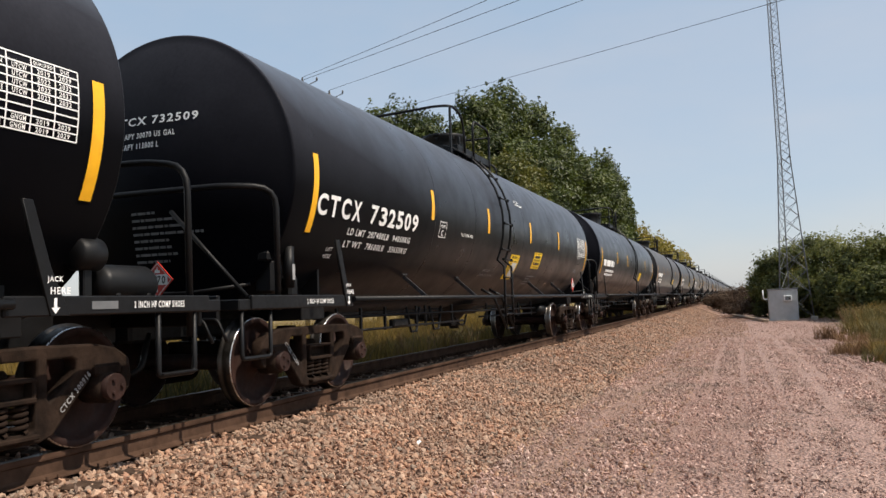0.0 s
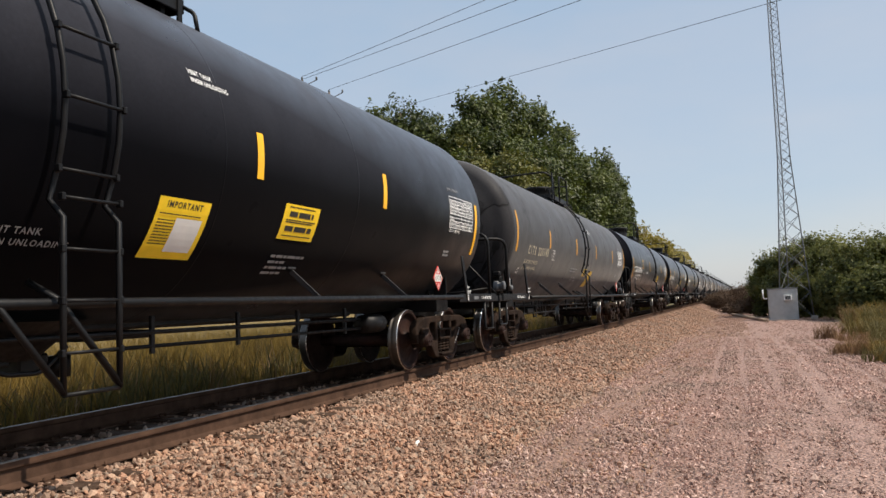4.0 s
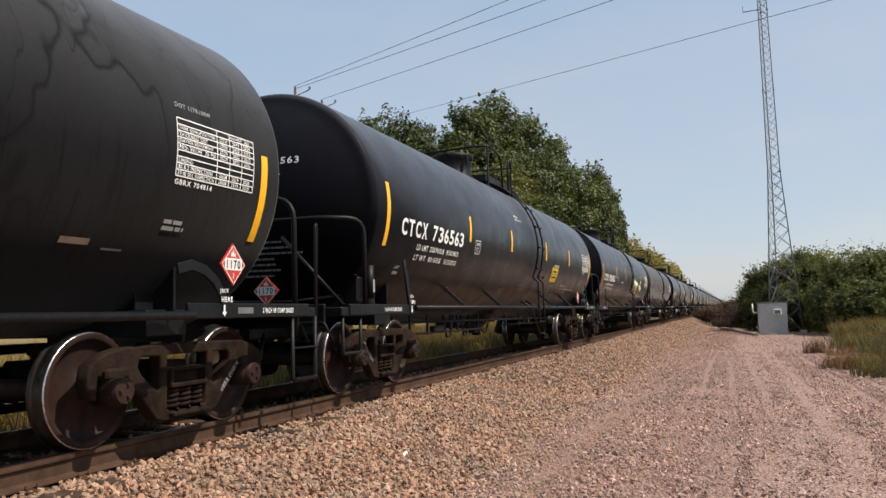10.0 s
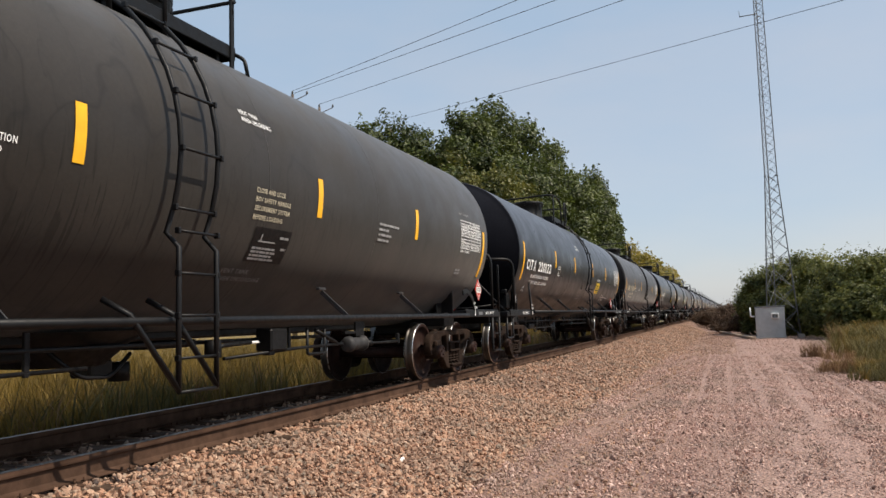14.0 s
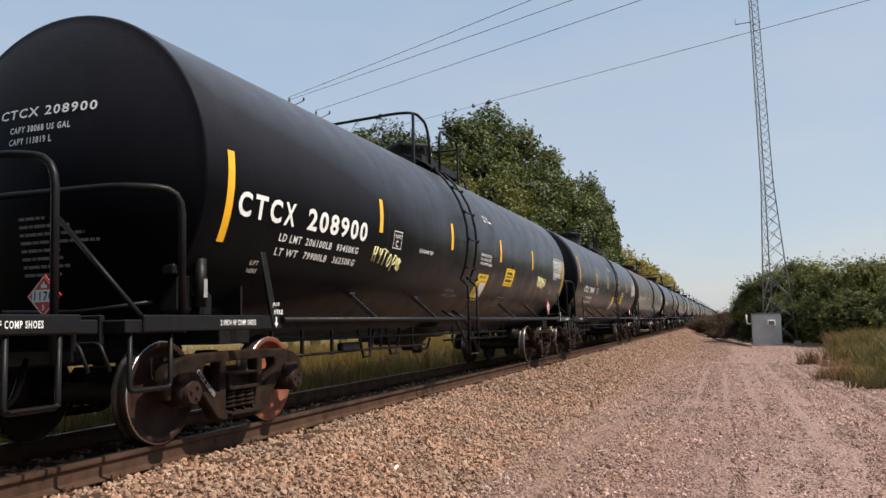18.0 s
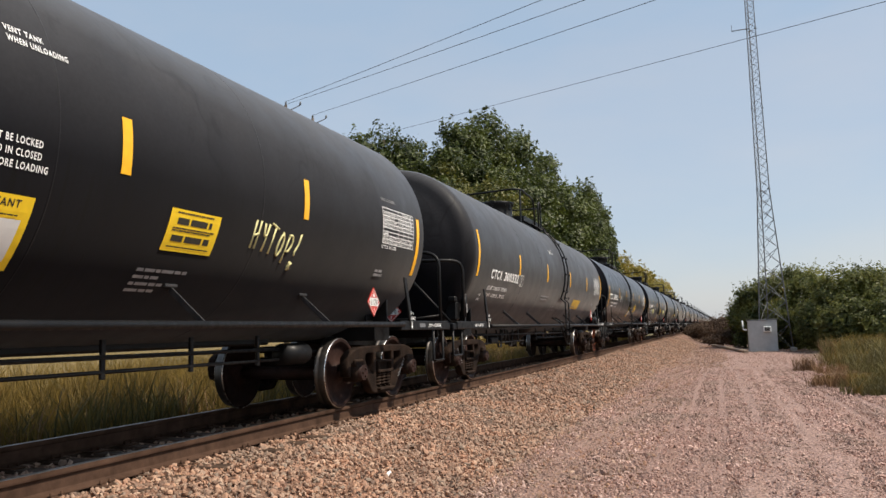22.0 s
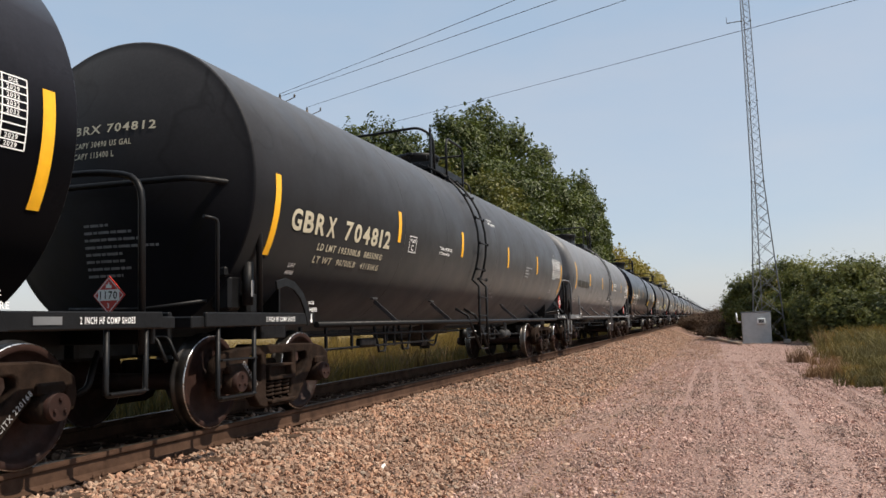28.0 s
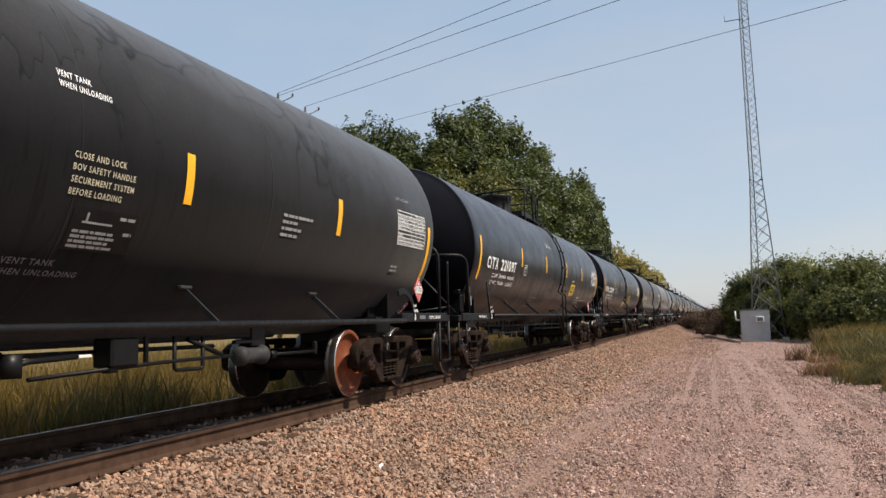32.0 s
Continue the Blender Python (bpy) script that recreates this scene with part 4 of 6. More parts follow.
FRAME_HALF = [(0.36, 0.775), (0.80, 0.765), (1.00, 0.725), (1.125, 0.65), (1.15, 0.52), (1.125, 0.43), (1.085, 0.42), (1.07, 0.59), (0.74, 0.59), (0.725, 0.52), (0.60, 0.40), (0.48, 0.275), (0.40, 0.185), (0.30, 0.155)]
FRAME_OUT = [(-u, v) for u, v in FRAME_HALF[::-1]] + FRAME_HALF
FRAME_MID = [(-0.285, 0.715), (0.285, 0.715), (0.285, 0.235), (0.22, 0.20), (-0.22, 0.20), (-0.285, 0.235)]
FRAME_WIN = [(0.345, 0.71), (0.575, 0.712), (0.625, 0.685), (0.64, 0.61), (0.60, 0.545), (0.45, 0.425), (0.38, 0.385), (0.345, 0.42)]


def batch(jobs):
    """Turns text and cut-plate curves into plain meshes, all at once."""
    obs = []
    for key, cu in jobs:
        ob = bpy.data.objects.new("draft", cu)
        scene.collection.objects.link(ob)
        obs.append((key, ob, cu))
    deps = bpy.context.evaluated_depsgraph_get()
    deps.update()
    out = {}
    for key, ob, cu in obs:
        out[key] = bpy.data.meshes.new_from_object(ob.evaluated_get(deps))
    for key, ob, cu in obs:
        bpy.data.objects.remove(ob)
        bpy.data.curves.remove(cu)
    return out


jobs = []
for text in sorted(strings):
    cu = bpy.data.curves.new("text", "FONT")
    cu.body, cu.size, cu.resolution_u, cu.offset, cu.space_character = text, 1.0, 2, 0.020, 1.20
    jobs.append((text, cu))


for ch in "BCGIRTX0123456789":
    cu = bpy.data.curves.new("glyph", "FONT")
    cu.body, cu.size, cu.resolution_u, cu.offset = ch, 1.0, 3, 0.030
    jobs.append(("glyph " + ch, cu))


def cut_plate(loops, depth, bevel):
    cu = bpy.data.curves.new("plate", "CURVE")
    cu.dimensions, cu.fill_mode, cu.extrude, cu.bevel_depth, cu.bevel_resolution, cu.resolution_u = "2D", "BOTH", depth / 2, bevel, 1, 2
    for loop in loops:
        sp = cu.splines.new("POLY")
        sp.points.add(len(loop) - 1)
        for p, (u, v) in zip(sp.points, loop):
            p.co = (u, v, 0, 1)
        sp.use_cyclic_u = True
    return cu


jobs.append(("side_frame", cut_plate([FRAME_OUT, FRAME_MID, FRAME_WIN, [(-u, v) for u, v in FRAME_WIN]], 0.09, 0.018)))
jobs.append(("jack_leg", cut_plate([[(-0.12, 1.72), (-0.05, 1.72), (0.09, 1.30), (0.24, 1.00), (0.09, 1.00), (0.0, 1.30)]], 0.02, 0.004)))
cuts = batch(jobs)


def upright(me, name, mat, x):
    """A plate cut in a flat plane is stood along the track, its face to the side."""
    co = np.empty(len(me.vertices) * 3, np.float32)
    me.vertices.foreach_get("co", co)
    co = co.reshape(-1, 3)
    out = np.stack([co[:, 2] + x, co[:, 0], co[:, 1]], -1)
    me.vertices.foreach_set("co", out.ravel())
    me.name = name
    me.materials.clear()
    me.materials.append(mat)
    me.update()
    return me


def flat_text(text):
    me = cuts[text]
    co = np.empty(len(me.vertices) * 3, np.float32)
    me.vertices.foreach_get("co", co)
    co = co.reshape(-1, 3)
    lo, hi = co.min(0), co.max(0)
    uv = (co[:, :2] - lo[:2]) / (hi[:2] - lo[:2])
    aspect = (hi[0] - lo[0]) / (hi[1] - lo[1])
    return uv, [tuple(p.vertices) for p in me.polygons], aspect


def natural(s):
    return flat_text(s)[2]


def on_tank(u, v, lift=0.007):
    """A point of the near side: u along the car, v in degrees above the widest line."""
    a = radians(v)
    return ((R + lift) * math.cos(a), u, ZC + (R + lift) * math.sin(a))


class Sheet(Shape):
    """Flat lettering and sheets laid on the tank's side, on its end, or on a plate."""

    def text(self, s, u0, v_top, h, width=None, where=None, slant=0.0):
        uv, faces, aspect = flat_text(s)
        w = width or aspect * h
        place = where or (lambda u, v: on_tank(u, v))
        deg = 180 / math.pi / R if where is None else 1.0
        self.add([place(u0 + a * w + slant * b * h, v_top - (1 - b) * h * deg) for a, b in uv], faces)
        return self

    def stencil(self, s, right, v_top, h, wide, gap, even=False):
        """Stencilled characters of one width (narrow for I and 1, unless evenly spaced), set back from their right end."""
        deg = 180 / math.pi / R
        for ch in reversed(s):
            w = wide * {"I": 0.22, "1": 0.36}.get(ch, 1.0)
            cell = wide if even else wide * {"I": 0.26, "1": 0.58}.get(ch, 1.0)
            uv, faces, aspect = flat_text("glyph " + ch)
            left = right - (cell + w) / 2
            self.add([on_tank(left + a * w, v_top - (1 - b) * h * deg) for a, b in uv], faces)
            right -= cell + gap
        return right

    def patch(self, u0, u1, v0, v1, lift=0.005, n=5, place=None, mat=0):
        put = place or (lambda u, v: on_tank(u, v, lift))
        vs = []
        for i in range(n + 1):
            v = v0 + (v1 - v0) * i / n
            vs += [put(u0, v), put(u1, v)]
        self.add(vs, [(2 * i, 2 * i + 1, 2 * i + 3, 2 * i + 2) for i in range(n)], mat)
        return self

    def bars(self, u0, v_top, h, widths, gap=1.75, where=None, lift=0.008):
        """Unreadable lines of writing, as plain bars."""
        deg = 180 / math.pi / R if where is None else 1.0
        for i, w in enumerate(widths):
            top = v_top - i * h * gap * deg
            put = where or (lambda u, v: on_tank(u, v, lift))
            x = u0
            k = 0
            while x < u0 + w - 0.01:
                seg = min((0.16, 0.24, 0.11, 0.30)[(k + i) % 4] * h / 0.06, u0 + w - x)
                self.patch(x, x + seg, top - h * deg, top, n=2, place=put)
                x += seg + 0.5 * h
                k += 1
        return self


END = {"deep": 0.012}  # how far the rim of the end in hand stands out


def rear(u, v):
    """A point of the trailing end: u across, v as height."""
    k = min(1.0, math.hypot(u, v - ZC) / R)
    return (u, -(SEAM + END["deep"] + (DISH - END["deep"]) * (1 - k * k)) - 0.008, v)


CACHE = {}


def once(key, make):
    if key not in CACHE:
        CACHE[key] = make()
    return CACHE[key]


# -- shared meshes --
def tank_mesh(paint, soft, front, shaded_ends=False):
    """The shell, its ends dished: tight edges (0), rolled rims (1) or broad round shoulders (2)."""
    rim, deep, root = ((0.978, 0.012, SEAM), (0.93, 0.06, SEAM), (0.82, -0.06, SEAM - 0.22))[soft]
    ks = [k for k in (0.0, 0.15, 0.3, 0.45, 0.6, 0.75, 0.86, 0.93) if k < rim] + [rim]
    head = [(SEAM + deep + (DISH - deep) * (1 - k * k), R * k) for k in ks]
    a0, r0 = head[-1]
    for q in (15, 30, 45, 60, 75, 90):
        head.append((root + (a0 - root) * math.cos(radians(q)), r0 + (R - r0) * math.sin(radians(q))))
    prof = [(-a, r) for a, r in head] + [(-7.7 + (front + 7.3) * i / 12, R) for i in range(0, 12)] + [(a - SEAM + front, r) for a, r in head[::-1]]
    # Ends in black paint, put in to stand for the shade between cars.
    ends = [int(shaded_ends and abs(a) > 7.6 and abs(b) > 7.6 and r < R - 0.001) for (a, r), (b, r2) in zip(prof, prof[1:])]
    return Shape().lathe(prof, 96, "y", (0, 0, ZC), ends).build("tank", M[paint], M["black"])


def seam_mesh(paint):
    w = 0.014
    return Shape().lathe([(-w, R - 0.002), (-w * 0.4, R + 0.0015), (w * 0.4, R + 0.0015), (w, R - 0.002)], 96, "y", (0, 0, ZC)).build("weld_seam", M[paint])


def wheelset_mesh(face):
    s = Shape()
    prof = [(0.823, 0.08), (0.823, 0.10), (0.80, 0.12), (0.765, 0.16), (0.755, 0.30), (0.77, 0.375), (0.815, 0.395), (0.823, 0.405), (0.823, 0.448), (0.815, 0.457),
            (0.74, 0.459), (0.715, 0.466), (0.70, 0.482), (0.686, 0.482), (0.678, 0.470), (0.678, 0.40), (0.72, 0.37), (0.725, 0.16), (0.68, 0.13), (0.66, 0.08)]
    mats = [0, 0, 0, 0, 0, 0, 0, 0, 1, 2, 2, 2, 2, 1, 0, 0, 0, 0, 0]
    for side in (1, -1):
        s.lathe([(side * a, r) for a, r in prof], 44, "x", (0, 0, 0), mats if side > 0 else [m or 3 for m in mats])
        if side < 0:
            n = len(mats) * 44
            s.f[-n:] = [f[::-1] for f in s.f[-n:]]
    s.tube([(-1.10, 0, 0), (1.10, 0, 0)], 0.085, 14, 3)
    for side in (1, -1):
        s.tube([(side * 1.02, 0, 0), (side * 1.17, 0, 0)], 0.10, 16, 3)
        for k in range(3):
            a = radians(120 * k)
            s.tube([(side * 1.16, 0.055 * math.cos(a), 0.055 * math.sin(a)), (side * 1.19, 0.055 * math.cos(a), 0.055 * math.sin(a))], 0.016, 6, 3)
    return s.build("wheelset", M[face], M["tread"], M["tyre"], M["wheel"])


def bolster_mesh():
    """Bolster across the truck, its ends hollowed, with brake beams and hangers."""
    s = Shape().box((0, 0, 0.53), (1.86, 0.36, 0.22), 0.03).box((0, 0, 0.76), (0.42, 0.42, 0.20), 0.03)
    for side in (1, -1):
        s.box((side * 0.99, 0, 0.570), (0.20, 0.49, 0.030), 0.008).box((side * 0.99, 0, 0.435), (0.22, 0.49, 0.040), 0.01)
        s.box((side * 0.96, 0, 0.50), (0.10, 0.44, 0.12), 0.01)
        for y in (-0.23, 0.23):
            s.box((side * 1.01, y, 0.50), (0.16, 0.035, 0.15), 0.008)
        s.box((side * 0.64, 0, 0.74), (0.20, 0.16, 0.12), 0.02)
    for y in (-0.47, 0.47):
        s.tube([(-0.80, y, 0.40), (0.80, y, 0.40)], 0.04, 8)
        s.tube([(-0.80, y * 0.72, 0.34), (0, y * 0.40, 0.34), (0.80, y * 0.72, 0.34)], 0.025, 6)
        for side in (1, -1):
            s.box((side * 0.76, y * 1.05, 0.44), (0.12, 0.06, 0.26), 0.01)
    return s.build("truck", M["grime"])


def spring_mesh():
    pts = []
    for i in range(45):
        a = 2 * math.pi * i / 10
        pts.append((0.062 * math.cos(a), 0.062 * math.sin(a), 0.222 + 0.185 * i / 44))
    return Shape().tube(pts, 0.0165, 6, caps=False).build("spring", M["grime"])


def bearing_mesh():
    """Roller bearing end cap under its adapter, turned on the axle's line."""
    return Shape().lathe([(-0.10, 0.0), (-0.10, 0.125), (0.10, 0.125), (0.115, 0.10), (0.115, 0.065), (0.135, 0.06), (0.135, 0.0)], 18, "x").build("bearing", M["grime"])


def adapter_mesh():
    s = Shape().box((0, 0, 0.128), (0.22, 0.26, 0.09), 0.02)
    return s.build("bearing_adapter", M["grime"])


def build_truck(parent, y, faces, fine=True):
    tr = part("truck", once("truck", bolster_mesh), None, parent, "cast steel four-wheel truck, brown with grime", at=(0, y, 0))
    sets = []
    for dy, face in zip((-0.889, 0.889), faces):
        sets.append(part("wheelset", once("ws" + face, lambda: wheelset_mesh(face)), None, tr, at=(0, dy, 0.457)))
    for x in (1.0, -1.0):
        key = "frame%+d" % x

        def make():
            me = cuts["side_frame"].copy()
            return upright(me, "side_frame", M["grime"], x)
        part("side_frame", once(key, make), None, tr)
        if fine:
            part("spring_seat", once("springseat", lambda: Shape().box((0, 0, 0.192), (0.24, 0.50, 0.035), 0.01).build("spring_seat", M["grime"])), None, tr, at=(x, 0, 0))
            for dy in (-0.16, 0.0, 0.16):
                part("spring", once("spring", spring_mesh), None, tr, at=(x, dy, 0))
            for dy in (-0.889, 0.889):
                part("bearing", once("bearing", bearing_mesh), None, tr, at=(x, dy, 0.457))
                part("bearing_adapter", once("adapter", adapter_mesh), None, tr, at=(x, dy, 0.457))
    return sets


def sill_rail_mesh():
    return Shape().tube([(1.50, -6.83, 1.075), (1.50, 6.86, 1.075)], 0.036, 10).build("side_rail", M["steel"])


def strut_mesh():
    a = radians(-41.5)
    top = Vector((R * math.cos(a), 0, ZC + R * math.sin(a)))
    end = Vector((1.50, 0.0, 1.075))
    s = Shape()
    d = (end - top)
    m = d.to_track_quat("Y", "Z").to_matrix()
    s.box((top + end) / 2, (0.014, d.length, 0.055), 0.004, m=m).box(top + Vector((0.01, -0.02, 0.03)), (0.05, 0.16, 0.03), 0.006)
    return s.build("strut", M["dusty"])


def hooked_leg_mesh():
    """Curved jacking bracket that steps out from the tank over the side rail."""
    s = Shape()
    line = [(-0.60, 1.40), (-0.44, 1.435), (-0.27, 1.40), (-0.12, 1.31), (-0.02, 1.18), (0.04, 1.02)]
    for (ya, za), (yb, zb) in zip(line, line[1:]):
        turn = Matrix.Rotation(math.atan2(zb - za, yb - ya), 3, "X")
        s.box((1.474, (ya + yb) / 2, (za + zb) / 2), (0.024, math.hypot(yb - ya, zb - za) + 0.04, 0.085), 0.005, m=turn)
    return s.build("jack_leg", M["steel"])


def ladder_rails():
    s = Shape()
    for dy in (-0.24, 0.24):
        pts = []
        for a in range(72, -31, -8):
            q = radians(a)
            pts.append(((R + 0.09) * math.cos(q), dy, ZC + (R + 0.09) * math.sin(q)))
        pts = pts + [(1.60, dy, 1.62), (1.60, dy, 1.075), (1.60, dy, 0.50)]
        s.tube(pts, 0.022, 6)
        s.tube([(1.60, dy, 0.52), (1.50, dy - 0.42, 1.10), (1.30, dy - 0.48, 1.22)], 0.024, 6)
    s.tube([(1.60, -0.24, 0.50), (1.60, 0.24, 0.50)], 0.016, 6)
    return s.build("ladder", M["steel"])


def rung_mesh(k):
    if k < 6:
        q = radians(66 - 16.5 * k)
        x, z = (R + 0.11) * math.cos(q), ZC + (R + 0.11) * math.sin(q)
    else:
        x, z = 1.60, 1.75 - 0.33 * (k - 6)
    s = Shape().tube([(x, -0.25, z), (x, 0.25, z)], 0.013, 6)
    for dy in (-0.25, 0.25):
        s.box((x, dy, z), (0.05, 0.03, 0.05), 0.006)
    return s.build("rung", M["steel"])


def walkway_mesh(back):
    """Deck beside the manway: pressed plate on short ones, open grating on long ones."""
    s = Shape()
    z = R + ZC - 0.01
    y0, y1 = (-0.80, 1.25) if back else (-1.10, 1.10)
    mid, span = (y0 + y1) / 2, y1 - y0
    for x in (0.20, 0.70):
        s.box((x, mid, z), (0.03, span, 0.14), 0.006)
    for y in (y0, y1):
        s.box((0.45, y, z), (0.52, 0.03, 0.14), 0.006)
    if back:
        s.box((0.45, mid, z + 0.045), (0.49, span - 0.02, 0.012), 0.003)
    else:
        for i in range(9):
            s.box((0.23 + i * 0.055, mid, z + 0.045), (0.008, span - 0.04, 0.03), 0.001)
        for i in range(30):
            s.box((0.45, y0 + 0.05 + i * (span - 0.1) / 29, z + 0.045), (0.48, 0.008, 0.02), 0.001)
    for k in (0.1, 0.5, 0.9):
        s.box((0.62, y0 + k * span, z - 0.17), (0.05, 0.06, 0.24), 0.006)
    s.tube([(0.70, y1, z), (0.80, y1 + 0.05, z - 0.06), (0.86, y1 + 0.02, z - 0.26)], 0.022, 6, bend=0.05)
    return s.build("walkway", M["steel"])


def hoop_mesh(run):
    """Guard bar over the tank; it turns down beside its post, or runs on along the deck and then down."""
    z0, z1 = R + ZC - 0.32, R + ZC + 0.69
    s = Shape()
    if run:
        pts = [(-1.08, 0, z0 - 0.25), (-1.08, 0, z1 - 0.04), (0.45, 0, z1 + 0.04), (0.72, 0.10, z1 + 0.04), (0.72, run - 0.16, z1 - 0.02), (0.72, run, z1 - 0.22), (0.73, run + 0.04, z0)]
    else:
        pts = [(-1.08, 0, z0 - 0.25), (-1.08, 0, z1 - 0.04), (0.50, 0, z1 + 0.03), (0.71, 0.17, z1 - 0.12), (0.73, 0.20, z0)]
    s.tube(pts, 0.026, 8, bend=0.16)
    s.box((0.72, 0, (z0 + z1) / 2), (0.035, 0.065, z1 - z0), 0.008)
    return s.build("guard_hoop", M["steel"])


def railing_mesh(span):
    """Guard rail at the outer edge of the deck, with a stout end post and a bar across."""
    z0, z1 = R + ZC - 0.30, R + ZC + 0.70
    r = min(0.14, span * 0.45)
    s = Shape().tube([(0.72, 0, z0), (0.72, 0, z1 - r), (0.72, r * 0.6, z1), (0.72, span - r * 0.6, z1 - 0.01), (0.72, span, z1 - r), (0.72, span, z1 - 0.3)], 0.025, 8, bend=0.1)
    s.box((0.72, span, (z0 + z1) / 2 - 0.04), (0.035, 0.06, z1 - z0 - 0.08), 0.008)
    s.tube([(0.76, span, z1 - 0.16), (0.2, span, z1 - 0.16), (-0.75, span, z1 - 0.16), (-0.80, span, z0)], 0.022, 8, bend=0.1)
    return s.build("railing", M["steel"])


def manway_mesh(tall):
    z = R + ZC
    s = Shape().lathe([(-0.14, 0.46), (0.0, 0.46), (0.03, 0.415), (0.27 + tall, 0.415), (0.30 + tall, 0.435), (0.35 + tall, 0.45), (0.37 + tall, 0.455)], 36, "z", (0, 0, z))
    for a in range(0, 360, 45):
        q = radians(a)
        s.box((0.44 * math.cos(q), 0.44 * math.sin(q), z + tall + 0.33), (0.045, 0.045, 0.08), 0.01)
    s.box((0.42, -0.28, z + tall + 0.25), (0.05, 0.06, 0.18), 0.01)
    return s.build("manway", M["steel"])


def lid_mesh():
    z = R + ZC
    s = Shape().lathe([(0.37, 0.46), (0.41, 0.465), (0.425, 0.445), (0.445, 0.26), (0.45, 0.0)], 36, "z", (0, 0, z))
    s.box((0.02, -0.48, z + 0.39), (0.14, 0.07, 0.06), 0.012).box((0.0, 0.48, z + 0.385), (0.09, 0.07, 0.05), 0.012)
    return s.build("lid", M["steel"])


def end_rail_mesh(end, low=False):
    """Tube handrails round an end platform. end: -1 trailing, 1 leading."""
    s = Shape()
    e = end
    if e < 0 and low:
        s.tube([(1.42, -7.83, 1.0), (1.42, -7.85, 2.36), (1.10, -8.45, 2.38), (-1.42, -8.50, 2.38), (-1.42, -8.50, 1.0)], 0.030, 8, bend=0.20)
        s.tube([(1.44, -8.55, 1.0), (1.44, -8.55, 0.36), (1.44, -7.97, 0.36), (1.44, -7.97, 1.0)], 0.022, 6, bend=0.04)
        for z in (0.37, 0.70):
            s.box((1.44, -8.26, z), (0.09, 0.56, 0.016), 0.004)
        s.tube([(1.42, -8.53, 0.70), (1.42, -8.53, 1.96), (1.38, -8.68, 1.97)], 0.018, 6, bend=0.05)
    elif e < 0:
        s.tube([(1.42, -8.26, 0.98), (1.42, -8.26, 2.17), (1.10, -8.60, 2.17), (-1.42, -8.66, 2.17), (-1.42, -8.66, 1.0)], 0.030, 8, bend=0.24)
        s.tube([(1.42, -8.86, 1.0), (1.42, -8.86, 0.56), (1.42, -8.40, 0.56), (1.42, -8.40, 1.0)], 0.020, 6, bend=0.04)
        s.tube([(0.55, -8.72, 1.95), (1.30, -8.60, 1.12)], 0.022, 6)
    else:
        s.tube([(1.42, 8.60, 0.80), (1.42, 8.58, 2.18), (0.95, 8.62, 2.26), (-1.42, 8.70, 2.26), (-1.42, 8.70, 1.0)], 0.028, 8, bend=0.2)
        y0, y1, z = (8.50, 8.96, 0.36) if low else (8.20, 8.62, 0.52)
        s.tube([(1.44, y1, 1.0), (1.44, y1, z), (1.44, y0, z), (1.44, y0, 1.0)], 0.022, 6, bend=0.04)
        s.box((1.44, (y0 + y1) / 2, z + 0.01), (0.09, y1 - y0 - 0.02, 0.016), 0.004)
        if low:
            s.box((1.44, (y0 + y1) / 2, 0.68), (0.06, y1 - y0 - 0.02, 0.016), 0.004)
            s.tube([(1.44, 8.97, 0.40), (1.44, 8.99, 1.98), (1.40, 9.10, 1.98), (1.38, 9.11, 0.95)], 0.016, 6, bend=0.05)
    return s.build("end_handrail", M["steel"])


def end_sill(car, e):
    """Stub sill with its bolster, and the end platform above it."""
    sill = part("end_sill", once("sill%d" % e, lambda: Shape().box((0, e * 8.05, 0.93), (0.62, 1.9, 0.42), 0.03).build("end_sill", M["steel"])), None, car)
    for key, c, size in (("platform", (0, e * 8.62, 1.04), (2.92, 0.66, 0.10)), ("side_channel", (1.46, e * 7.80, 1.06), (0.04, 1.95, 0.13)), ("side_channel", (-1.46, e * 7.80, 1.06), (0.04, 1.95, 0.13)),
                         ("end_beam", (0, e * 8.95, 1.0), (2.5, 0.05, 0.26)), ("body_bolster", (0, e * 7.04, 0.97), (2.2, 0.50, 0.22))):
        ob = part(key, once((key, e, c[0]), lambda: Shape().box(c, size, 0.01).build(key, M["steel"])), None, sill)
        if key == "side_channel" and c[0] > 0:
            near = ob
    return near


def saddle_mesh(e):
    """Cradle plates between the sill and the tank over each truck."""
    s = Shape()
    for x in (-0.95, -0.5, 0.5, 0.95):
        z = ZC - math.sqrt(R * R - x * x)
        s.box((x, e * 7.04, (1.0 + z) / 2 + 0.08), (0.03, 0.46, max(0.1, z - 0.9)), 0.005)
    s.box((0, e * 7.04, 1.25), (2.35, 0.03, 0.42), 0.006)
    return s.build("saddle", M["steel"])


def coupler_mesh(e):
    s = Shape().box((0, e * 9.0, 0.86), (0.16, 0.50, 0.18), 0.03).box((0.07, e * 9.02, 0.86), (0.14, 0.30, 0.28), 0.05).box((-0.12, e * 8.98, 0.86), (0.12, 0.22, 0.26), 0.04)
    s.tube([(0.30, e * 8.75, 0.80), (0.34, e * 8.9, 0.45), (0.16, e * 9.05, 0.42)], 0.030, 8, bend=0.12)
    s.tube([(-1.3, e * 8.98, 0.92), (1.25, e * 8.98, 0.92), (1.35, e * 8.98, 0.72)], 0.015, 6, bend=0.05)
    return s.build("coupler", M["steel"])


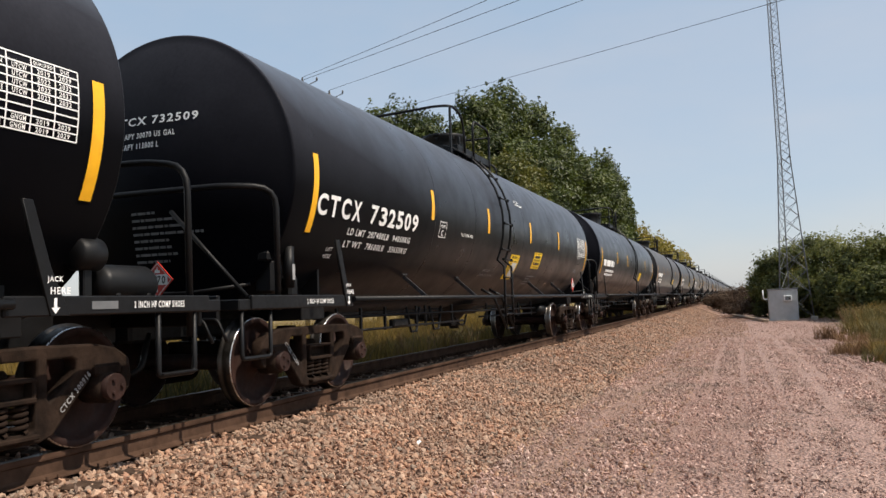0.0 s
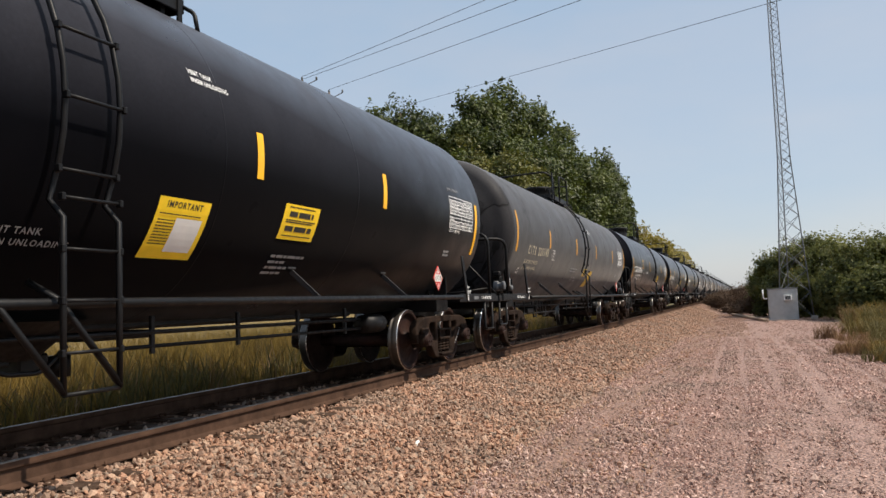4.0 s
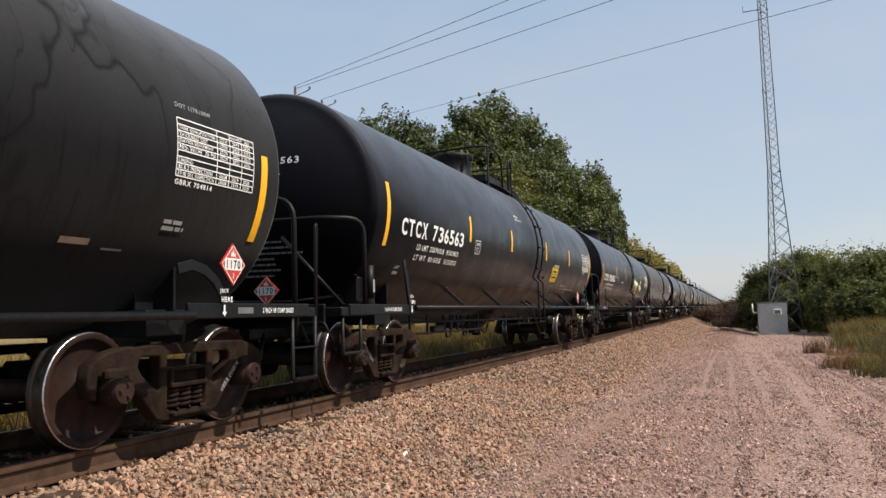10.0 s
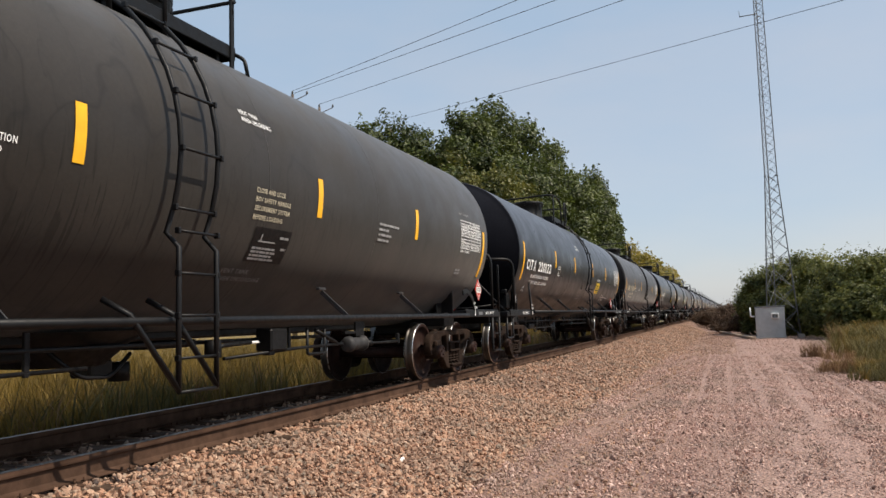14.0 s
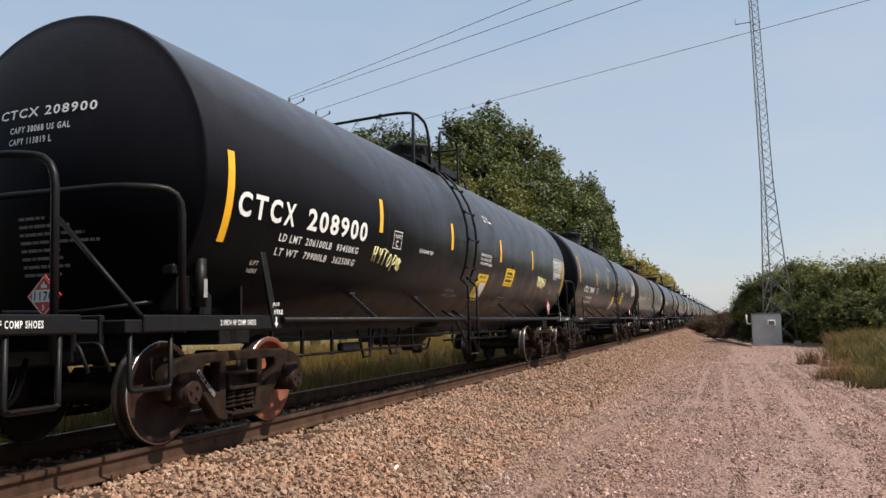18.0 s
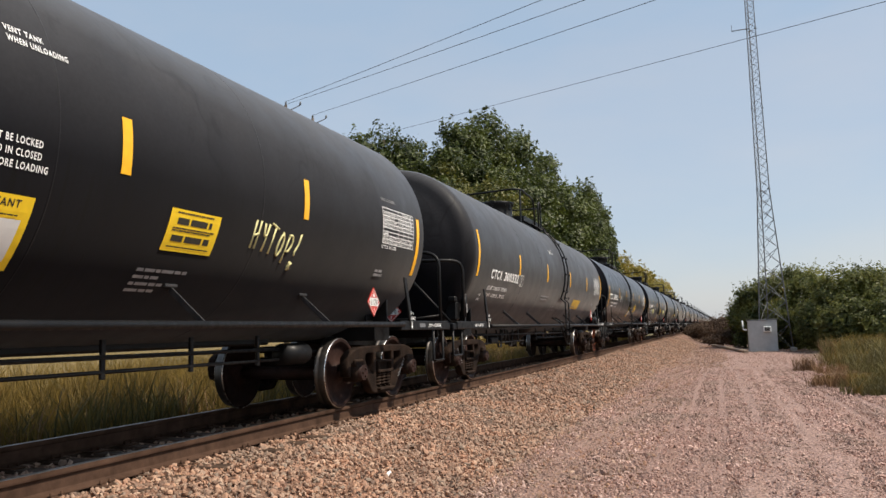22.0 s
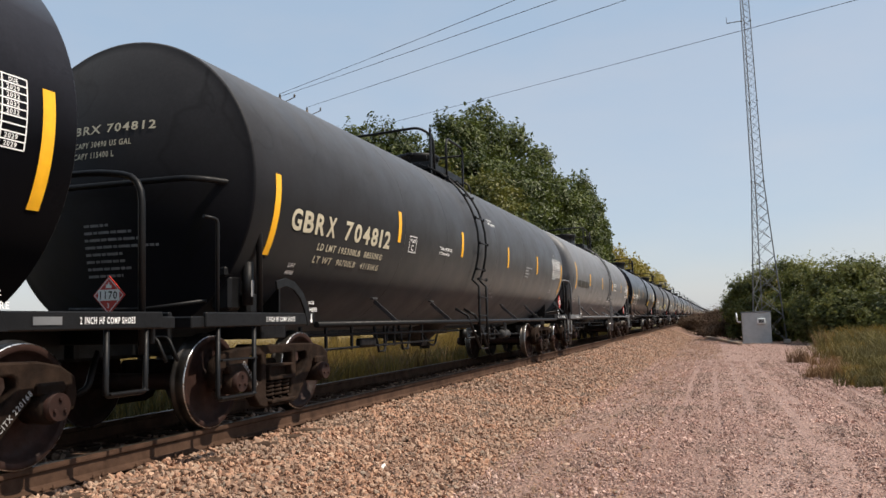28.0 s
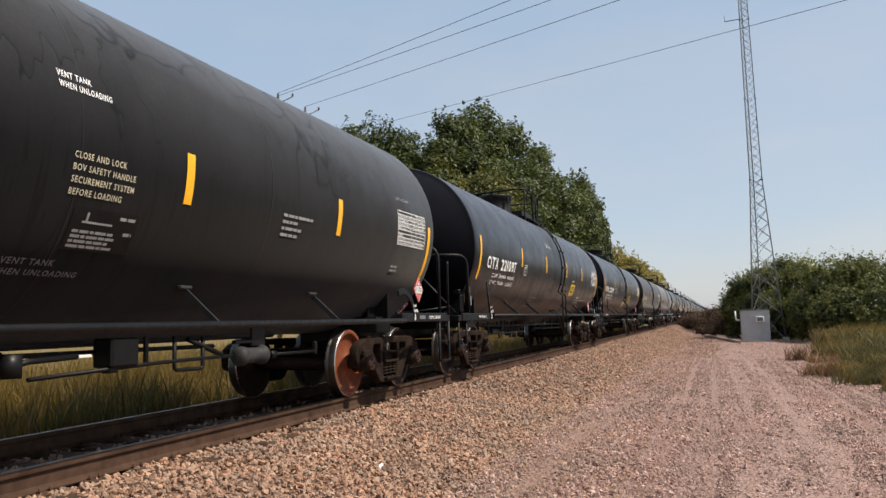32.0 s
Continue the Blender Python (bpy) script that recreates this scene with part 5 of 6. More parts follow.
def reservoir_mesh():
    prof = [(-0.44, 0.0), (-0.43, 0.08), (-0.38, 0.17), (-0.32, 0.195), (0.32, 0.195), (0.38, 0.17), (0.43, 0.08), (0.44, 0.0)]
    s = Shape().lathe([(a * 0.70, r * 0.76) for a, r in prof], 24, "y", (1.14, 8.14, 1.22))
    s.lathe([(a * 0.30, r * 0.62) for a, r in prof], 18, "y", (1.20, 7.73, 1.43))
    for y in (7.98, 8.30):
        s.box((1.14, y, 1.10), (0.28, 0.05, 0.10), 0.01)
    s.box((1.20, 7.73, 1.22), (0.06, 0.08, 0.34), 0.01)
    return s.build("air_reservoir", M["steel"])


def valve_mesh():
    s = Shape().box((1.12, -7.95, 1.32), (0.22, 0.20, 0.34), 0.03).box((1.20, -7.72, 1.22), (0.16, 0.16, 0.22), 0.03).box((1.16, -8.05, 1.52), (0.14, 0.14, 0.10), 0.02)
    s.tube([(1.30, -7.86, 1.20), (1.30, -7.86, 1.62)], 0.055, 12).tube([(1.30, -7.86, 1.62), (1.30, -7.86, 1.70)], 0.03, 8)
    s.tube([(1.0, -8.1, 1.25), (0.4, -8.3, 1.18), (-0.4, -8.35, 1.2)], 0.02, 6, bend=0.1)
    return s.build("brake_valve", M["steel"])


def rigging_mesh(strut):
    """Brake rods and hangers slung under the tank."""
    s = Shape()
    s.tube([(0.62, -6.2, 0.86), (0.62, 3.6 if strut else 5.6, 0.80)], 0.024, 6)
    s.tube([(0.62, -6.0, 0.66), (0.62, -0.6, 0.66)], 0.020, 6)
    for y in (-5.6, -4.9, -4.1, -2.9, -2.5, -1.2) + (() if strut else (0.9, 2.2, 3.4, 4.6)):
        s.box((0.62, y, 0.80), (0.035, 0.05, 0.34), 0.006)
    if strut:
        s.tube([(0.75, 1.10, 0.64), (0.75, 2.60, 0.685), (0.75, 3.75, 0.69)], 0.020, 6)
        s.tube([(0.75, 2.80, 0.92), (0.75, 2.80, 0.60), (0.75, 3.24, 0.59), (0.75, 3.24, 0.90)], 0.020, 6, bend=0.04)
        s.tube([(0.75, 3.00, 0.885), (0.75, 3.56, 0.71)], 0.026, 6)
        s.box((0.70, 2.46, 0.80), (0.03, 0.05, 0.26), 0.006)
    else:
        s.tube([(0.62, 0.4, 0.70), (0.62, 5.2, 0.68)], 0.020, 6)
        s.lathe([(-0.30, 0.0), (-0.30, 0.13), (0.22, 0.13), (0.28, 0.08), (0.30, 0.0)], 18, "y", (0.66, 5.35, 0.74))
        s.tube([(0.62, 5.6, 0.74), (0.62, 6.9, 0.78)], 0.022, 6)
    s.box((0.62, -3.6, 0.72), (0.10, 0.55, 0.12), 0.02)
    for y in (-3.3, -2.3):
        s.tube([(0.62, y, 0.95), (0.62, y + 0.18, 0.56), (0.62, y + 0.40, 0.56), (0.62, y + 0.55, 0.95)], 0.022, 6)
    return s.build("brake_rigging", M["steel"])


def slung_gear(car):
    """Brake cylinder with its rod and bracket, a valve box and the outlet's handle, under the front half."""
    cyl = part("brake_cylinder", once("cylinder", lambda: Shape().lathe([(-0.24, 0.0), (-0.24, 0.07), (-0.20, 0.105), (-0.13, 0.105), (-0.12, 0.085), (0.20, 0.085), (0.21, 0.11), (0.26, 0.11), (0.27, 0.04), (0.29, 0.0)], 20, "y", (0.75, 4.08, 0.675)).build("brake_cylinder", M["dusty"])), None, car, "grey cast brake cylinder")
    part("piston_rod", once("pistonrod", lambda: Shape().tube([(0.75, 4.36, 0.665), (0.75, 5.63, 0.658)], 0.020, 8).tube([(0.75, 4.50, 0.665), (0.75, 4.62, 0.665)], 0.045, 10).box((0.75, 5.60, 0.70), (0.05, 0.06, 0.16), 0.01).build("piston_rod", M["steel"])), None, cyl)
    part("bracket", once("cylbracket", lambda: Shape().box((0.74, 4.27, 0.875), (0.03, 0.27, 0.20), 0.006).box((0.72, 4.08, 0.83), (0.06, 0.50, 0.04), 0.006).build("bracket", M["steel"])), None, cyl)
    part("valve_box", once("valvebox", lambda: Shape().box((0.70, 2.08, 0.80), (0.22, 0.34, 0.25), 0.02).box((0.72, 1.98, 0.66), (0.10, 0.12, 0.06), 0.01).build("valve_box", M["steel"])), None, car)
    arm = part("outlet_handle", once("outlethandle", lambda: Shape().tube([(0.75, 0.98, 0.75), (0.75, 1.10, 0.775), (0.75, 1.58, 0.79)], 0.024, 8).lathe([(-0.09, 0.0), (-0.09, 0.085), (0.08, 0.085), (0.09, 0.0)], 14, "z", (0.72, 0.96, 0.75)).build("outlet_handle", M["steel"])), None, car)
    part("grip", once("handlegrip", lambda: Shape().box((0.75, 1.65, 0.787), (0.03, 0.16, 0.028), 0.006).build("grip", M["paper"])), None, arm, "white handle grip")


def sump_mesh():
    s = Shape()
    s.lathe([(0.0, 0.0), (0.0, 0.42), (0.18, 0.62), (0.30, 0.80)], 24, "z", (0, -0.35, 0.66))
    s.box((0.1, 0.0, 0.62), (0.24, 0.30, 0.16), 0.02).lathe([(0.0, 0.0), (0.0, 0.10), (0.18, 0.10), (0.18, 0.0)], 14, "z", (0.1, 0.35, 0.48))
    s.tube([(0.5, -0.9, 0.82), (0.55, -0.6, 0.58), (0.5, -0.2, 0.56), (0.45, 0.1, 0.75)], 0.02, 6, bend=0.1)
    s.box((0, -1.0, 0.78), (0.5, 0.8, 0.10), 0.02).box((0, 0.95, 0.80), (0.5, 0.8, 0.08), 0.02)
    return s.build("bottom_outlet", M["steel"])


def centre_keel_mesh():
    return Shape().box((0, 0, 0.90), (0.7, 10.6, 0.10), 0.03).build("belly_plate", M["steel"])


def placard(parent, where, label, at=None):
    """Red diamond with a white band and its number."""
    def tilted(u, v, lift):
        p = Vector(where(u, v))
        n = Vector((1, 0, 0)) if where is side_plate else Vector((0, -1, 0))
        return p + n * lift
    s = Sheet()
    d = 0.185
    s.add([tilted(0, -d, 0), tilted(d, 0, 0), tilted(0, d, 0), tilted(-d, 0, 0)], [(0, 1, 2, 3)])
    s.add([tilted(0, -d, -0.012), tilted(d, 0, -0.012), tilted(0, d, -0.012), tilted(-d, 0, -0.012)], [(3, 2, 1, 0)])
    n = len(s.v) - 8
    s.f += [(n + a, n + 4 + a, n + 4 + (a + 1) % 4, n + (a + 1) % 4) for a in range(4)]
    s.mi += [0] * 4
    s.sm += [False] * 4
    ob = part("placard", s, M["red"], parent, label, at)
    w = Sheet()
    w.patch(-0.125, 0.125, -0.05, 0.055, n=1, place=lambda u, v: tilted(u, v, 0.003))
    e, k = 0.172, 0.008
    for a, b in (((0, -e), (e, 0)), ((e, 0), (0, e)), ((0, e), (-e, 0)), ((-e, 0), (0, -e))):
        q = Vector((b[0] - a[0], b[1] - a[1])).normalized()
        nx_, ny_ = -q.y * k, q.x * k
        w.add([tilted(a[0], a[1], 0.003), tilted(b[0], b[1], 0.003), tilted(b[0] + nx_, b[1] + ny_, 0.003), tilted(a[0] + nx_, a[1] + ny_, 0.003)], [(0, 1, 2, 3)])
    w.add([tilted(u, v, 0.003) for u, v in ((-0.035, 0.07), (0.035, 0.07), (0.03, 0.10), (0.012, 0.095), (0.0, 0.135), (-0.015, 0.10), (-0.03, 0.105))], [(0, 1, 2, 3, 4, 5, 6)])
    w.text("3", -0.016, -0.075, 0.045, where=lambda u, v: tilted(u, v, 0.004))
    part("band", w, M["paper"], ob)
    part("figures", Sheet().text("1170", -0.10, 0.04, 0.078, 0.20, where=lambda u, v: tilted(u, v, 0.006)), M["ink"], ob)


def side_plate(u, v):
    return (1.42, u, 1.36 + v)


def end_plate(u, v):
    return (0.15 + u, -8.44, 1.32 + v)


def lettering(car, mark, number, ld, lt, ink, extras, volume, lay, index):
    w = M[ink]
    bright = M["ink"] if ink == "ink" else M["white"]
    if number:
        end, mv, mh, dig, let, gap, space = lay["mark"]
        figures, letters = Sheet(), Sheet()
        even = index in (2, 4)
        left = figures.stencil(number, end, mv, mh, dig, gap, even)
        letters.stencil(mark, left - space, mv, mh, let, gap * 1.1, even)
        part("reporting_mark", letters, w, car, "large painted owner's letters")
        part("car_number", figures, w, car, "large painted car number")
        r0, k = (end + {14: 0.37, 7: -0.11, 15: 0.0, 19: -0.04}.get(index, -0.15), 1.0) if dig > 0.185 else (end - 0.15, 0.80) if index == 10 else (end - 0.72, 0.80) if index == 13 else (end - 0.83, 0.62)
        for name, line, value, dv in (("load_limit", "LD LMT", ld, 11.9), ("light_weight", "LT WT", lt, 17.5)):
            pounds, kilos = value.split("   ")
            part(name, Sheet().text(line, r0 - 1.80 * k, mv - dv, 0.082, 0.44 * k), w, car)
            part("pound_figure", Sheet().text(pounds, r0 - 1.27 * k + 0.04 * (len(pounds) < 8), mv - dv, 0.082, 0.074 * k * len(pounds)), w, car)
            part("kilogram_figure", Sheet().text(kilos, r0 - 0.56 * k, mv - dv, 0.082, 0.56 * k), w, car)
        us, lit = volume.split()
        part("end_mark", Sheet().text(mark + " " + number, -0.53, 3.02, 0.092, 1.09, where=rear), w, car)
        part("capacity", Sheet().text(f"CAPY {us} US GAL", -0.38, 2.85, 0.062, 0.69, where=rear), w, car)
        part("capacity", Sheet().text(f"CAPY {lit} L", -0.38, 2.74, 0.062, 0.50, where=rear), w, car)
    else:
        part("reporting_mark", Sheet().bars(-7.3, -6.3, 0.20, [2.2]), w, car)
    joined(part("end_stencil", Sheet().bars(-0.24, 2.02, 0.026, [0.30, 0.46] if "slant" in extras else [0.30, 0.56, 0.70, 0.84, 0.44, 0.46, 0.52, 0.42], 2.7, where=rear), M["darktext"], car))
    pu, pv = lay["plate"]
    pl = Sheet().text("PLATE", pu + 0.05, pv - 1.6, 0.05, 0.18).text("C", pu + 0.09, pv - 4.6, 0.085)
    for a, b, c, d in ((pu, pu + 0.28, pv - 0.4, pv), (pu, pu + 0.28, pv - 8.8, pv - 8.4), (pu, pu + 0.012, pv - 8.8, pv), (pu + 0.268, pu + 0.28, pv - 8.8, pv)):
        pl.patch(a, b, c, d, 0.007, 2)
    part("plate_mark", pl, bright, car)
    back = lay["lad"] < 0
    wy = (0.7 if "strut" in extras else -1.36) if back else -0.30
    low_note = 0.30 if "handle" in extras else 0.0
    vy, vt = (0.57, 14.0) if index == 20 else (0.40, 22.6) if back else (-1.09, 22.6)
    low_ink = M["darktext" if low_note else "greytext"]
    joined(part("vent_note", Sheet().text("VENT TANK", vy, vt, 0.048, 0.32), bright, car))
    joined(part("vent_note", Sheet().text("WHEN UNLOADING", vy + 0.01, vt - 2.8, 0.048, 0.50), bright, car))
    joined(part("vent_note", Sheet().text("VENT TANK", wy - low_note, -32.5 - 12 * low_note, 0.052), low_ink, car))
    joined(part("vent_note", Sheet().text("WHEN UNLOADING", wy - 0.03 - low_note, -35.8 - 12 * low_note, 0.052), low_ink, car))
    if "thermal" in extras:
        part("thermal_note", Sheet().text("THERMAL PROTECTION", -2.7, -8.0, 0.050, 0.60).text("SYSTEM EQUIPPED", -2.7, -11.0, 0.050, 0.50), bright, car)
    elif "slant" not in extras:
        part("fiber_note", Sheet().text("0.5 IN CERAMIC FIBER", 2.23 if index == 12 else -2.85 if index in (1, 5) else -3.05 if back else 2.49, -13.0 if index == 12 else -11.6 if back or index in (1, 5) else -10.2, 0.055, 0.57), bright, car)
    else:
        part("fiber_note", Sheet().bars(-1.98, -23.4, 0.032, [0.90, 0.78], 2.2), M["greytext"], car)
    hu = 0.16 if index == 20 else 0.0
    if "handle" in extras:
        for i, line in enumerate(HANDLE):
            joined(part("handle_note", Sheet().text(line, 0.56 + hu, -5.2 - 6.2 * hu - 3.2 * i, 0.048, 0.0365 * len(line)), w, car))
        part("diagram", Sheet().patch(0.66 + hu, 1.32 + hu, -32.6, -19.0 - 10 * hu, 0.005), M["steel"], car, "black sticker with a white valve diagram")
        joined(part("diagram_print", Sheet().patch(0.76 + hu, 1.06 + hu, -24.6, -24.0, 0.008, 1).patch(0.79 + hu, 0.81 + hu, -24.4, -21.6, 0.008, 1).bars(0.70 + hu, -26.6, 0.022, [0.42, 0.45, 0.4, 0.44]).bars(1.12 + hu, -21.6, 0.025, [0.16]).bars(1.2 + hu, -26.0, 0.025, [0.09]), M["greytext"], car))
    if "locked" in extras:
        for i, line in enumerate(LOCKED):
            part("locked_note", Sheet().text(line, -0.03, -5.2 - 3.0 * i, 0.050, 0.0325 * len(line)), bright, car)
    if "empty" in extras:
        for i, (line, wd) in enumerate(zip(EMPTY, (0.55, 1.95, 0.95))):
            part("empty_note", Sheet().text(line, lay["fs"] - 3.66, -28.6 - 3.4 * i, 0.058, wd), M["white"] if ink == "white" else w, car)
    if index == 7:
        for i, (line, wd) in enumerate(zip(EMPTY, (0.55, 1.95, 0.95))):
            part("empty_note", Sheet().text(line, -5.92, -30.6 - 3.4 * i, 0.058, wd), M["greytext"], car)
        part("fiber_note", Sheet().text("0.5 IN CERAMIC FIBER", -2.72, -21.6, 0.045, 0.50), M["greytext"], car)
    if index in (7, 17):
        # Two small plates, laid flat on the tank as coloured sheets.
        part("bare_patch", Sheet().patch(5.70, 5.97, -34.2, -32.2, 0.006, 1), M["tanpatch"], car, "small tan plate on the tank's side")
        part("bare_patch", Sheet().patch(6.11, 6.32, -35.3, -34.6, 0.006, 1), M["darktext"], car)
    if index == 16:
        sg = part("contact_sign", Sheet().patch(2.01, 2.78, -9.0, 1.6, 0.006), M["paper"], car, "white emergency contact sheet with black print")
        joined(part("writing", Sheet().bars(2.13, 0.9, 0.04, [0.52], lift=0.009).bars(2.16, -1.1, 0.016, [0.46], lift=0.009).bars(2.12, -2.3, 0.03, [0.55], lift=0.009).bars(2.06, -8.2, 0.012, [0.66], lift=0.009), M["ink"], sg))
        part("large_print", Sheet().bars(2.06, -4.1, 0.09, [0.67], lift=0.009), M["ink"], sg)
        joined(part("valve_note", Sheet().bars(0.52, -18.4, 0.03, [0.27]).bars(0.50, -23.4, 0.03, [0.8]).bars(0.72, -25.8, 0.03, [0.2]).bars(0.55, -27.6, 0.03, [0.65]).bars(0.70, -37.4, 0.03, [0.62], 1.2), M["white"], car))
    if index in (12, 15, 19):
        joined(part("paint_note", Sheet().bars(*((-2.95, -30.4) if index == 12 else (-2.48, -34.2)), 0.032, [0.80, 0.30, 0.50, 0.46], 2.75), M["greytext"], car))
    elif index != 8:
        joined(part("paint_note", Sheet().bars((1.86 if back else 2.5) if "strut" not in extras else 3.35 + 1.2 * hu, (-34.5 if back else -30.5) if "strut" not in extras else -7.0 - 18 * hu, 0.030, [0.62, 0.30, 0.40, 0.34], 2.25), M["greytext"], car))
    joined(part("side_note", Sheet().bars(lay["table"], -23.5, 0.035, [0.22, 0.26], 1.6), M["greytext"], car))
    part("class_note", Sheet().text("DOT 117R100W", lay["table"], 12.6, 0.042), M["greytext"], car)
    if "important" in extras and "slant" not in extras:
        sg = part("warning_sign", Sheet().patch(0.05, 0.68, -39.2, -19.2, 0.005), M["sign"], car, "yellow printed warning sheet")
        part("heading", Sheet().text("IMPORTANT", 0.15, -20.2, 0.055, 0.43), M["ink"], sg)
        part("panel", Sheet().patch(0.30, 0.62, -36.5, -25.2, 0.008), M["paper"], sg)
        part("writing", Sheet().bars(0.09, -24.0, 0.010, [0.5], 1.4, lift=0.009).bars(0.09, -26.0, 0.010, [0.2] * 9, 2.6, lift=0.009), M["ink"], sg)
    if "contact" in extras:
        cu = {1: 2.36, 5: 2.16, 6: 2.38, 12: 2.22, 14: 2.0, 11: 1.82}.get(index, 1.80 if back else 2.52)
        cv = {6: 1.6, 11: 2.8, 12: -0.8}.get(index, 0.0)
        sg = part("contact_sign", Sheet().patch(cu, cu + 0.67, cv - 28.0, cv - 14.4, 0.005), M["sign"], car, "yellow emergency contact sheet")
        part("writing", Sheet().bars(cu + 0.08, cv - 15.2, 0.012, [0.50]).bars(cu + 0.10, cv - 17.0, 0.055, [0.46]).bars(cu + 0.06, cv - 20.1, 0.012, [0.55, 0.50]).bars(cu + 0.08, cv - 22.6, 0.055, [0.50]).bars(cu + 0.06, cv - 26.2, 0.012, [0.55]), M["ink"], sg)
    if "slant" in extras and index != 16:
        part("warning_sign", Sheet().patch(*((0.79, 1.34, -44.6, -24.1) if back else (2.55, 3.75, -33.6, -22.6)), 0.005), M["oldsign"], car, "faded yellow printed warning sheet")
        if back:
            sg = part("notice", Sheet().patch(-0.06, 0.33, -31.0, -22.2, 0.005), M["sign"], car, "small yellow notice with black capitals")
            part("writing", Sheet().bars(0.02, -23.2, 0.045, [0.22, 0.26, 0.24], 1.6), M["ink"], sg)
    # test table
    s = Sheet()
    rows = 9
    low = {16: -6.3, 20: -2.0}.get(index, 0.0)
    top, bot, a, b = 7.6 + low, -10.0 + low, lay["table"], lay["table"] + 1.07
    step = (top - bot) / rows
    for i in range(rows + 1):
        v = top - i * step
        s.patch(a, b, v - 0.18, v + 0.18, 0.007, 1)
    for u in (a, a + 0.52, a + 0.70, a + 0.88, b):
        s.patch(u - 0.005, u + 0.005, bot, top, 0.007, 5)
    for i, line in enumerate(TABLE):
        v = top - (i + 1 + (i > 3)) * step - 0.35
        s.text(line, a + 0.02, v, 0.034, min(0.47, 0.026 * len(line)))
        if i not in (4,):
            early = i in (0, 5, 6)
            s.text("2019" if early else "2022", a + 0.74, v, 0.034, 0.10)
            s.text("2029" if early else "2032", a + 0.91, v, 0.034, 0.10)
            s.text("UTCW" if i < 4 else "GNGM", a + 0.555, v, 0.034, 0.11)
    s.text("QUALIFIED", a + 0.715, top - 0.5, 0.03, 0.15).text("DUE", a + 0.93, top - 0.5, 0.03, 0.07)
    if ink == "ink":
        part("table_panel", Sheet().patch(a, b, bot, top - step, 0.004), M["ink"], car, "black painted panel behind a stencilled table")
        bright = M["white"]
    if number:
        s.text(mark + " " + number, a, bot - 0.9, 0.045, 0.48)
    part("test_table", s, bright, car, "white stencilled table of test dates")


STROKES = {
    "H": [[(0.1, 1), (0, 0)], [(0.6, 1), (0.45, 0)], [(0.02, 0.45), (0.55, 0.55)]],
    "Y": [[(0.1, 1), (0.2, 0.55), (0.5, 0.6)], [(0.62, 1), (0.35, 0)]],
    "T": [[(-0.1, 1.1), (0.75, 0.95)], [(0.4, 1.0), (0.2, 0.0)]],
    "O": [[(0.45, 0.9), (0.1, 0.6), (0.05, 0.2), (0.3, 0.0), (0.6, 0.3), (0.65, 0.7), (0.4, 0.92)]],
    "P": [[(0.3, 0.95), (0.05, -0.15)], [(0.2, 0.9), (0.7, 0.95), (0.8, 0.6), (0.5, 0.3), (0.12, 0.35)]],
    "!": [[(0.75, 1.1), (0.65, 0.7), (0.35, 0.4), (0.4, 0.25)], [(0.1, -0.2), (0.5, -0.05)], [(0.35, 0.0), (0.2, -0.35)], [(0.15, 0.0), (0.45, -0.3)]],
    "~": [[(0.0, 0.9), (0.1, 0.1), (0.4, 0.2), (0.4, 0.9)], [(0.5, 0.8), (0.8, 0.75), (0.55, 0.45), (0.85, 0.2), (0.5, 0.0)]],
}


def scribble(text, u0, v0, w, h):
    """A hand-sprayed tag, as strokes laid on the tank: h is its height in degrees."""
    s = Shape()
    k = w / len(text)
    for i, ch in enumerate(text):
        for line in STROKES[ch]:
            s.tube([on_tank(u0 + k * (i + a), v0 + h * b - 0.6 * i, 0.002) for a, b in line], 0.013, 5, bend=0.04)
    return s


def stripes(car, mat, places, dv=(0.0, 0.0)):
    for i, y in enumerate(places):
        tall = i in (0, 5)
        key = ("stripe", tall, mat, dv)
        me = once(key, lambda: Sheet().patch(-0.052, 0.052, -24.0 + dv[0] if tall else -8.2 + dv[1], 7.0 + dv[0] if tall else 7.8 + dv[1], 0.006, 10).build("reflective_stripe", M[mat]))
        part("reflective_stripe", me, None, car, at=(0, y, 0))


